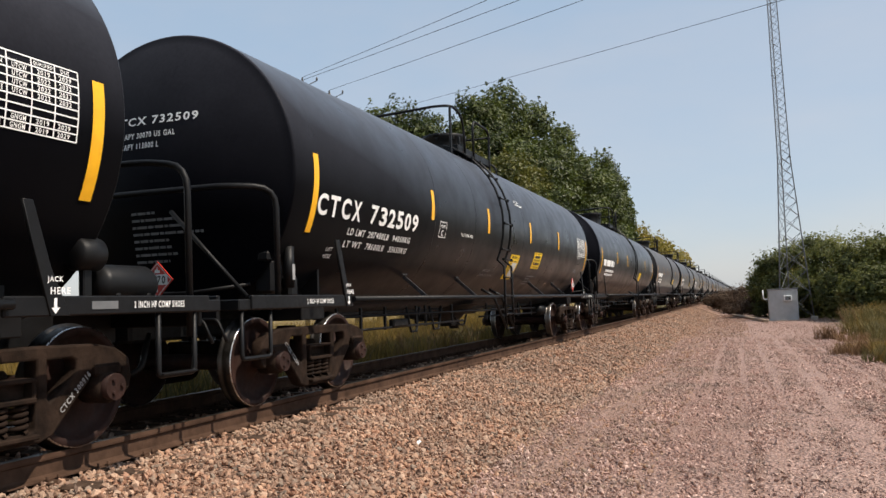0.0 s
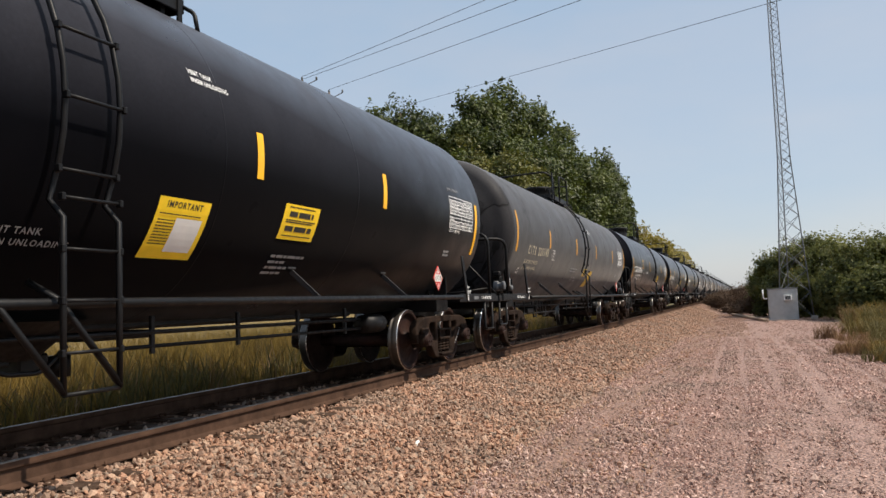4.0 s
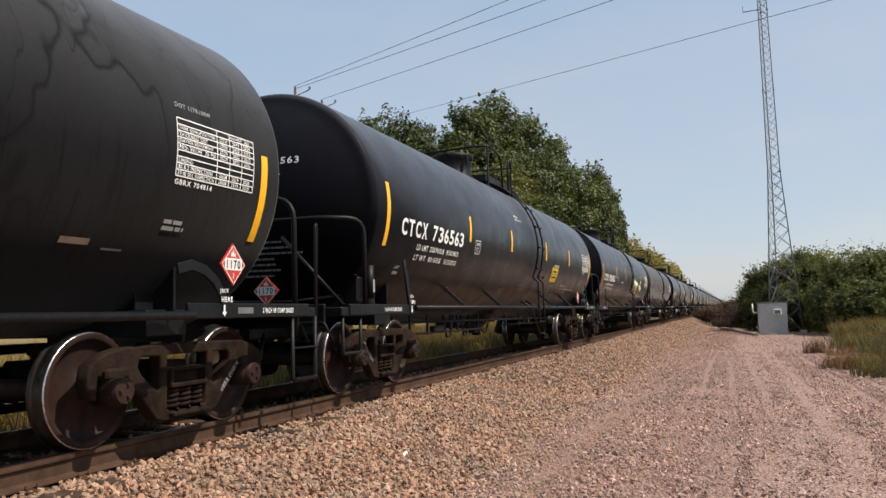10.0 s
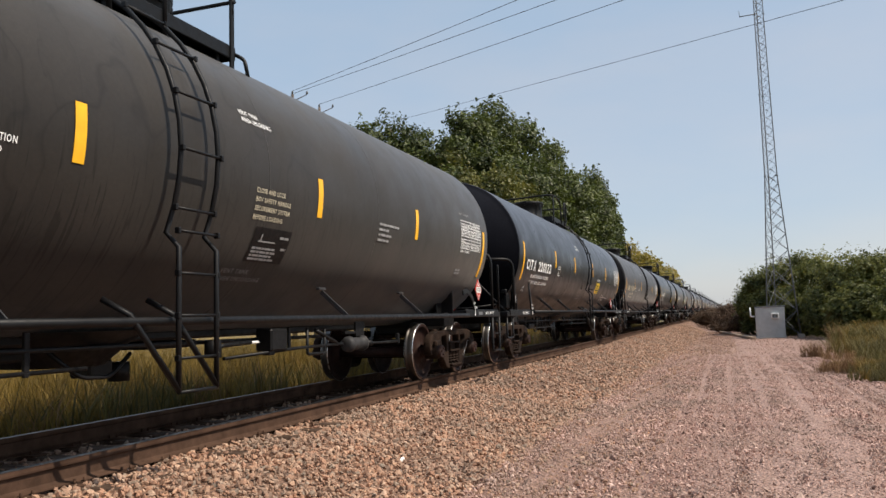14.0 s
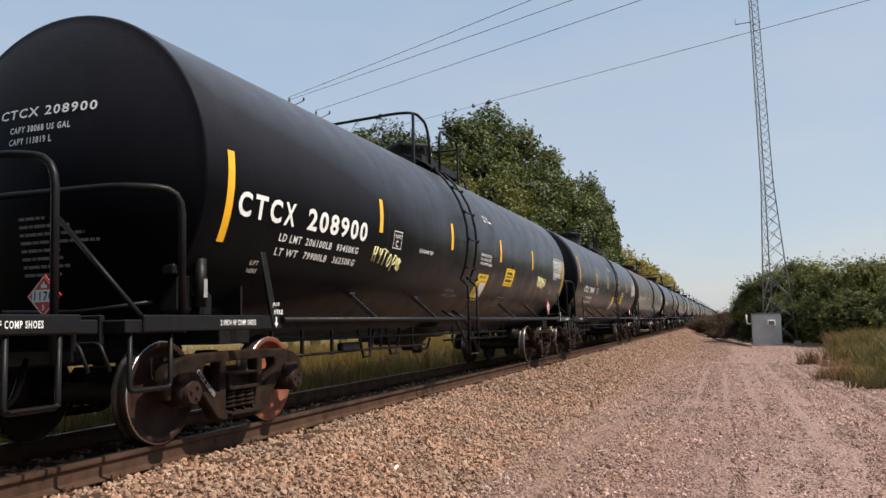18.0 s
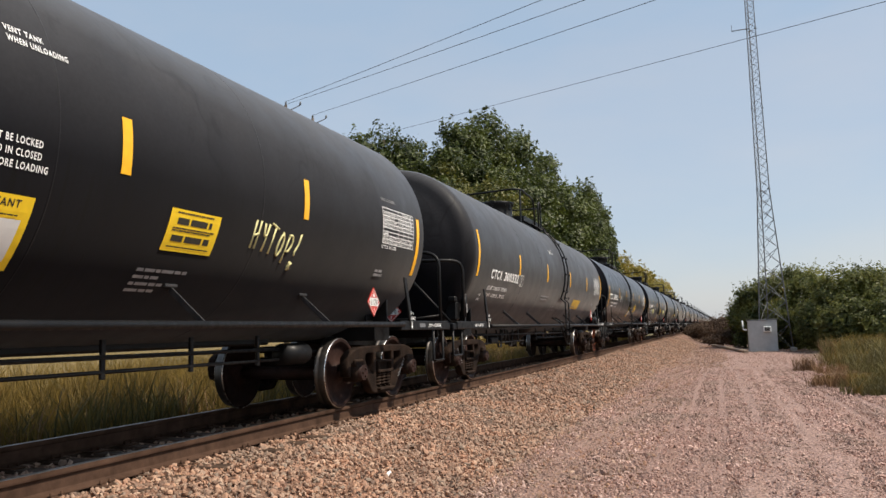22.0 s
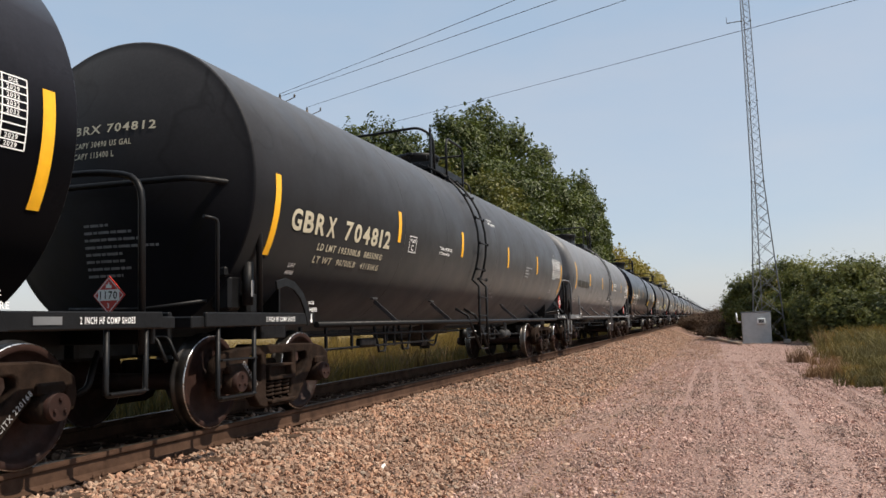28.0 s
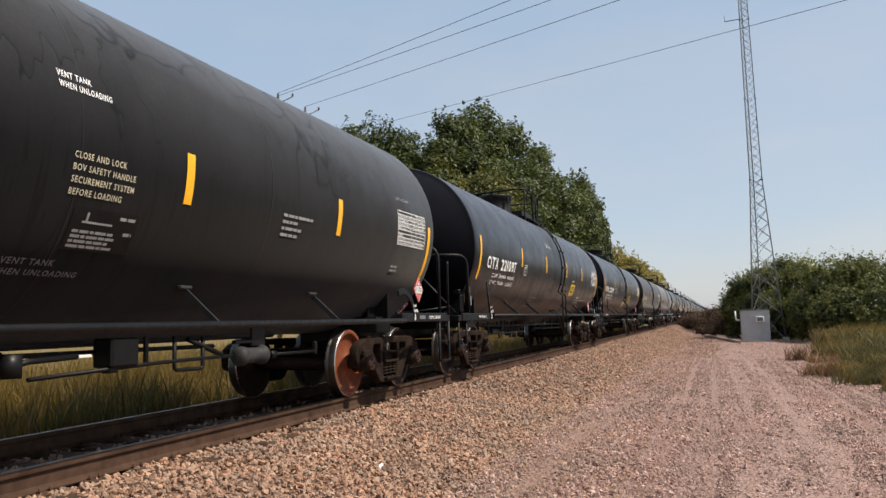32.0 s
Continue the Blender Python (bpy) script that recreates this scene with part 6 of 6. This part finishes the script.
def layout(index, paint, extras):
    """Where ladder, stripes, table and placard sit on each car."""
    fs = {1: 7.52, 2: 7.55, 4: 7.5, 5: 7.40, 7: 7.88, 8: 7.85, 9: 7.85, 13: 7.6, 14: 7.4, 16: 7.8, 17: 7.75, 18: 7.58, 19: 7.75, 20: 7.86}.get(index, 7.6)
    lad = {0: -0.8, 1: 0.5, 2: -0.7, 3: -0.8, 4: -0.65, 5: 0.25, 7: 0.40, 9: -0.45, 10: 0.4, 11: -0.86, 12: -0.78, 13: 0.6, 14: -0.9, 15: 0.5, 16: 0.2, 17: -0.6, 18: -0.80, 19: 0.5, 20: -0.4}.get(index, 0.5)
    st = [-7.66, -4.33, -1.64, 1.52, 4.34, fs]
    if lad < 0:
        st[3:5] = [1.30, 4.02]
    if index == 5:
        st[1:5] = [-4.30, -1.50, 1.38, 4.22]
    elif index in (12, 14):
        st[3:5] = [1.47, 4.22]
    elif index == 15:
        st[1:5] = [-4.30, -1.44, 1.41, 4.17]
    elif index == 19:
        st[1:5] = [-4.27, -1.48, 1.52, 4.37]
    elif index == 1:
        st[2:5] = [-1.56, 1.54, 4.23]
    if index == 11:
        st[0:2] = [-7.73, -4.45]
    if index == 13:
        st[1], st[4] = -4.56, 4.5
    if index == 14:
        st[1:5] = [-4.26, -1.59, 1.42, 4.13]
    if index == 15:
        st[0] = -7.56
    if index == 6:
        st[0] = -7.74
    if index == 5:
        st[1] = -4.38
    if index in (2, 4, 16):
        st[1:5] = [-4.78, -1.60, 1.45, {16: 4.80, 2: 4.72}.get(index, 4.55)]
    elif "strut" in extras:
        st[1:5] = [-4.41, -1.52, 1.99, 4.81] if index == 20 else [-4.41, -1.60, 1.79, 4.62] if index == 9 else [-4.41, -1.52, 1.70, 4.58]
    table = {2: 1.6, 4: 1.5, 13: 1.55, 16: 1.47}.get(index, 1.25)
    plac = {2: 5.93, 4: 5.95, 5: 5.86, 7: 7.38, 8: 6.15, 9: 7.42, 13: 6.02, 16: 6.41, 17: 7.38, 18: 5.85, 19: 6.21, 20: 7.38}.get(index, 6.05)
    mv = {0: -8.0, 11: -5.7, 12: -4.7}.get(index, -6.4)
    mark = (-4.85, mv + 0.3, 0.232, 0.203, 0.212, 0.050, 0.21)
    if index in (1, 5, 6, 7, 15):
        mark = ({1: -4.72, 5: -4.74, 6: -4.68, 7: -4.61, 15: -4.86}[index], mv + {6: 2.2, 7: -0.6, 15: 0.3}.get(index, 0.5), 0.232, 0.198, 0.200, 0.046, 0.19)
    if index in (8, 19):
        mark = (-4.82, mv + 0.3, 0.232, 0.189, 0.200, 0.047, 0.20) if index == 19 else (-4.86,) + mark[1:]
    if "strut" in extras and index != 7:
        mark = (-4.72, mv - 0.6, 0.232, 0.200, 0.212, 0.050, 0.20)
    if index == 10:
        mark = (-4.66, -11.6, 0.185, 0.160, 0.165, 0.038, 0.16)
    plate = {10: (-4.20, -11.4), 14: (-3.90, -6.0), 7: (-4.07, -6.9)}.get(index, (-4.02, mv + 0.2))
    if index in (2, 4, 13, 16):
        mark, plate = (-4.61, -10.2, 0.182, 0.168, 0.165, 0.034, 0.15) if index == 13 else (-4.88, -9.7, 0.195, 0.117, 0.122, 0.049, 0.17), (-4.46, -10.0)
    front = 7.88 if index in (13, 16) else 8.05 if index in (8, 20) else round(fs + 0.24, 2)
    return {"front": front, "fs": fs, "lad": lad, "st": st, "table": fs - table, "plac": plac, "mark": mark, "plate": plate}


LABELS = {
    "black": "glossy black tank car with white lettering and yellow reflective stripes",
    "worn": "worn black tank car with dark stains and cream lettering",
    "dull": "dull dark grey tank car with worn paint and yellow stripes",
    "faded": "faded grey tank car with dark stains running down its sides",
    "brown": "brownish grey weathered tank car with yellow reflective stripes",
    "grey": "light grey tank car streaked with black spills on its sides",
}
SPINNING, MOVING = [], []
GIRTH = {2: 0.985, 4: 0.968, 7: 0.993, 9: 0.985, 12: 0.988, 13: 1.018, 14: 0.994, 15: 0.997, 18: 0.979}  # tanks a little slimmer or stouter than the rest
FRAMED = {"brake_cylinder", "valve_box", "outlet_handle", "truck", "end_sill", "saddle", "coupler", "end_handrail", "side_rail", "air_reservoir", "brake_valve", "brake_rigging", "bottom_outlet", "belly_plate", "jack_leg", "jack_mark", "shoe_note", "sill_plate", "frame_number", "placard", "strut", "end_mark", "capacity", "end_stencil"}
ATOP = {"manway", "guard_hoop", "railing", "walkway", "ladder"}


def fit_girth(car, k):
    """Brings the shell, and what is painted or bolted on it, to this car's girth."""
    for ob in car.children:
        kind = ob.name.split(".")[0]
        if kind in ATOP:
            ob.location.z -= R * (1 - k)
        elif kind not in FRAMED:
            ob.scale = (k, 1, k)
            ob.location.z += ZC * (1 - k)


def tank_car(spec, y0, detail, index):
    mark, number, ld, lt, paint, ink, extras, volume = spec
    car = thing("tank_car", LABELS[paint], "tank car", "cars of the freight train", at=(-C, y0, 0))
    MOVING.append((car, y0))
    lay = layout(index, paint, extras)
    soft = 2 if index in (2, 4, 13, 16) else int(index in (6, 7, 9, 10, 20))
    END["deep"] = (0.012, 0.06, -0.06)[soft]
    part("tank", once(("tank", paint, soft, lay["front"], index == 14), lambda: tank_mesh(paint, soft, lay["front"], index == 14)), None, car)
    for y in (-4.2, -2.35, 0.78, 3.3) if detail else ():
        part("weld_seam", once("seam" + paint, lambda: seam_mesh(paint)), None, car, at=(0, y, 0))
    old = paint == "faded"
    stripes(car, "oldyellow" if old else "yellow", lay["st"], {6: (4, 0), 15: (-4, 0), 10: (15, 0), 2: (7.5, -1), 4: (7.5, -1), 13: (7, -2), 16: (7, -2.5), 20: (-6, -6), 7: (-3, -3), 9: (-3, -3), 17: (-3, -3)}.get(index, (0.0, 0.0)))
    trim = []
    for e in (-1, 1):
        trim.append(end_sill(car, e))
        part("saddle", once("saddle%d" % e, lambda: saddle_mesh(e)), None, car)
        part("coupler", once("coupler%d" % e, lambda: coupler_mesh(e)), None, car)
        trim.append(part("end_handrail", once(("erail", e, "strut" in extras), lambda: end_rail_mesh(e, "strut" in extras)), None, car))
    rear_faces = {11: ("wheel", "redwheel"), 12: ("redwheel", "wheel")}.get(index, ("wheel", "wheel"))
    SPINNING.extend(build_truck(car, -6.86, rear_faces, detail or index < 103))
    SPINNING.extend(build_truck(car, 7.36 if "strut" in extras else 7.17, ("redwheel", "wheel") if index == 20 else ("wheel", "wheel"), detail or index < 103))
    drop = {2: -0.03, 4: -0.03, 13: -0.04, 16: -0.03, 7: -0.05, 9: -0.05, 17: -0.08, 20: -0.06}.get(index, 0.0)
    trim.append(part("side_rail", once("srail", sill_rail_mesh), None, car, at=(0, 0, drop)))
    back = lay["lad"] < 0
    mid = {2: 0.44, 18: 0.28, 14: 0.44, 9: 0.50}.get(index, 0.40) if back else lay["lad"] - (1.0 if "strut" in extras else 1.22)
    tall = 0.0 if index in (2, 4, 7, 9, 13, 14, 16, 17, 20) else 0.06
    run = 0 if index in (2, 4, 9, 14, 17, 18, 20) else 0.75 if back else 1.12
    at_hoop = mid - 1.20 if back and not run else mid - 1.60 if back else lay["lad"] - 0.95
    at_hoop += {13: -0.55, 19: 0.20}.get(index, 0.0)
    run = {13: 1.65, 19: 1.0}.get(index, run)
    at_rail, span = (mid - 0.28, 1.08) if back else (lay["lad"] + 0.72, 0.30)
    mw = part("manway", once(("manway", tall), lambda: manway_mesh(tall)), None, car, at=(0, mid, 0))
    part("lid", once("lid", lid_mesh), None, mw, at=(0, 0, tall))
    part("guard_hoop", once(("hoop", run), lambda: hoop_mesh(run)), None, car, at=(0, at_hoop, 0.13 if index == 4 else 0))
    part("railing", once(("railing", span), lambda: railing_mesh(span)), None, car, at=(0, at_rail, 0))
    part("walkway", once(("walkway", back), lambda: walkway_mesh(back)), None, car, at=(0, mid - 0.38 if back else lay["lad"], 0))
    lad = part("ladder", once("ladder", ladder_rails), None, car, at=(0, lay["lad"], 0))
    if "strut" not in extras and not (lay["lad"] < 0 and "contact" in extras):
        part("air_reservoir", once("reservoir", reservoir_mesh), None, car)
    bv = part("brake_valve", once("valve", valve_mesh), None, car)
    part("tag_plate", once("valvetag", lambda: Shape().box((1.357, -7.86, 1.36), (0.004, 0.05, 0.16), 0.001).build("tag_plate", M["greytext"])), None, bv, "small greyed paper tag")
    part("brake_rigging", once(("rigging", "strut" in extras), lambda: rigging_mesh("strut" in extras)), None, car)
    if "strut" in extras:
        slung_gear(car)
    part("bottom_outlet", once("sump", sump_mesh), None, car)
    part("belly_plate", once("keel", centre_keel_mesh), None, car)
    for e in (-1, 1):
        def make():
            me = cuts["jack_leg"].copy()
            upright(me, "jack_leg", M["steel"], 1.475)
            return me
        if "strut" in extras:
            trim.append(part("jack_leg", once("hookedleg", hooked_leg_mesh), None, car, at=(0, -7.0 if e < 0 else 7.31, 0)))
        else:
            trim.append(part("jack_leg", once("leg", make), None, car, at=(0, -7.06 if e < 0 else 7.07, 0)))
    if not detail:
        return car
    for k in range(10):
        part("rung", once(("rung", k), lambda: rung_mesh(k)), None, lad)
    long = "strut" in extras
    for y in ((-4.48, -2.15, 2.43, 4.80) if long else (-4.58, -2.38, 2.40, 4.68)):
        trim.append(part("strut", once("strut", strut_mesh), None, car, at=(0, y, drop)))
    if paint == "grey":
        for ob in trim + [lad] + list(lad.children):
            ob.material_slots[0].link = "OBJECT"
            ob.material_slots[0].material = M["greytrim"]
    if number:
        for yc, u0, z0, turn in ((-6.86, -0.715, 0.655, -44), (7.36 if "strut" in extras else 7.17, 0.445, 0.345, 43)):
            q = radians(turn)
            part("frame_number", Sheet().text(mark + " " + number, 0.0, 0.0, 0.046, 0.36,
                 where=lambda u, v: (1.077, yc + u0 + u * math.cos(q) - v * math.sin(q), z0 + u * math.sin(q) + v * math.cos(q))), M["greytext"], car, "faint stencilled number on the side frame")
    for y in (-6.93, 7.29 if long else 7.19):
        mark_at = part("jack_mark", once("jackmark", lambda: Sheet().text("JACK", -0.065, 1.25, 0.045, where=lambda u, v: (1.494, u, v)).text("HERE", -0.04, 1.18, 0.045, where=lambda u, v: (1.494, u, v)).build("jack_mark", M["white"])), None, car, at=(0, y, 0))
        part("arrow", once("jackarrow", lambda: Sheet().add([(1.494, u, 1.06 + v) for u, v in ((-0.012, 0.05), (-0.012, -0.01), (-0.035, -0.01), (0, -0.05), (0.035, -0.01), (0.012, -0.01), (0.012, 0.05))], [(6, 5, 4, 3, 2, 1, 0)]).build("arrow", M["white"])), None, mark_at)
    for key, y in (("shoesrear", -7.82), ("shoesfront", 7.9)):
        joined(part("shoe_note", once(key, lambda: Sheet().text("2 INCH HF COMP SHOES", y, 1.085, 0.05, 0.55, where=lambda u, v: (1.485, u, v)).build("shoe_note", M["white"])), None, car))
    part("sill_plate", once("sillplate", lambda: Shape().box((1.484, 7.62, 1.06), (0.008, 0.24, 0.055), 0.001).build("sill_plate", M["galv"])), None, car, "small grey metal data plate")
    lu, lv = (0.42, -19.5) if index == 19 else (0.0, 0.0)
    part("lift_note", once(("lift", lu), lambda: Sheet().text("LIFT", lu - 7.13, lv - 29.0, 0.047).text("HERE", lu - 7.13, lv - 32.2, 0.047).build("lift_note", M["greytext" if lu else "white"])), None, car)
    lettering(car, mark, number, ld, lt, ink, extras, volume, lay, index)
    placard(car, side_plate, "red diamond hazard placard on the side", (0.10, lay["plac"], 0.10) if long else (0, lay["plac"], 0))
    placard(car, end_plate, "red diamond hazard placard on the end")
    if index == 19:
        # Tan shape painted in as the sunlit spot beside the placard.
        part("bare_patch", Sheet().add([on_tank(u, v, 0.014) for u, v in ((6.56, -34.6), (6.72, -39.1), (6.89, -33.9), (6.86, -29.5), (6.70, -26.5))], [(0, 1, 2, 3, 4)]), M["tanpatch"], car, "tan patch painted as a sunlit spot")
    if index in (2, 18):
        for y, z, r in ((-8.18, 1.28, 0.10), (-7.62, 1.24, 0.065)):
            part("valve_head", Shape().lathe([(-0.10, 0.0), (-0.10, r), (-0.03, r), (-0.02, r * 0.7), (0.05, r * 0.7), (0.06, r * 0.9), (0.10, r * 0.9), (0.10, 0.0)], 16, "x", (1.24, y, z)), M["greytrim"], bv, "grey cast valve head")
    for text, u, v, w_, h_ in {5: (("H~PO~HP", 1.70, -12.5, 1.35, 8.5), ("T", 1.70, -22, 0.22, 10), ("HTYO~", 3.72, -20, 0.85, 9), ("O", 4.05, -9, 0.25, 6)), 11: (("HYTOP~", -4.55, -22.5, 0.95, 7.5), ("~O~P", 4.75, -22, 0.85, 10.5)), 14: (("HYTOP!", 3.22, -23, 0.92, 10.5), ("~O~Y", -2.45, -31, 0.85, 10.5))}.get(index, ()):
        part("spray_tag", scribble(text, u, v, w_, h_), M["whitetag" if index == 5 else "tag"], car, "pale spray-painted scrawl")
    if index in GIRTH:
        fit_girth(car, GIRTH[index])
    return car


for index, spec in enumerate(CARS):
    tank_car(spec[:8], spec[8], True, index)
FAR_PAINT = ["black", "faded", "dull", "brown", "faded", "dull", "black", "faded", "brown"]
for k in range(AHEAD):
    paint = FAR_PAINT[k % len(FAR_PAINT)]
    spec = ("CTCX", "736573" if k == 0 else "", "", "", paint, "white", "contact", "30070 113800")
    car = tank_car(spec, CARS[0][8] + 18.12 * (k + 1), False, 100 + k)
    if k < 4:
        part("reporting_mark", once("farmark", lambda: Sheet().bars(-7.3, -6.3, 0.20, [2.2]).bars(-6.7, -18, 0.08, [1.7, 1.7], 1.6).build("reporting_mark", M["white"])), None, car)
        part("test_table", once("fartable", lambda: Sheet().bars(6.6, 7, 0.05, [0.9] * 5, 1.9).build("test_table", M["greytext"])), None, car)
        part("contact_sign", once("farsign", lambda: Sheet().patch(2.40, 3.06, -28.2, -14.6, 0.005).build("contact_sign", M["sign"])), None, car)

for me in cuts.values():
    if me.users == 0:
        bpy.data.meshes.remove(me)


# ---- what moves ----
def travelled(t):
    return SPEED * t + SLOWING * t * t


def motions():
    times = [0, 2, 4, 6, 8, 10, 12, 14, 16, 18, 20, 22, 24, 26, 28, 30, 32]
    for car, y0 in MOVING:
        walk(car, [(t, pose(-C, y0 + travelled(t), 0)) for t in times])
    # all wheels roll alike; those at the same end of a truck share one action
    first = {}
    for ws in SPINNING:
        y = ws.location.y
        key = y > 0
        if key not in first:
            walk(ws, [(i / FPS, pose(0, y, 0.457, -math.degrees(travelled(i / FPS) / 0.457))) for i in range(32 * FPS + 1)])
            first[key] = ws
        else:
            lead = first[key].animation_data
            ws.rotation_mode = "QUATERNION"
            ws.animation_data_create()
            ws.animation_data.action = lead.action
            ws.animation_data.action_slot = lead.action_slot


motions()
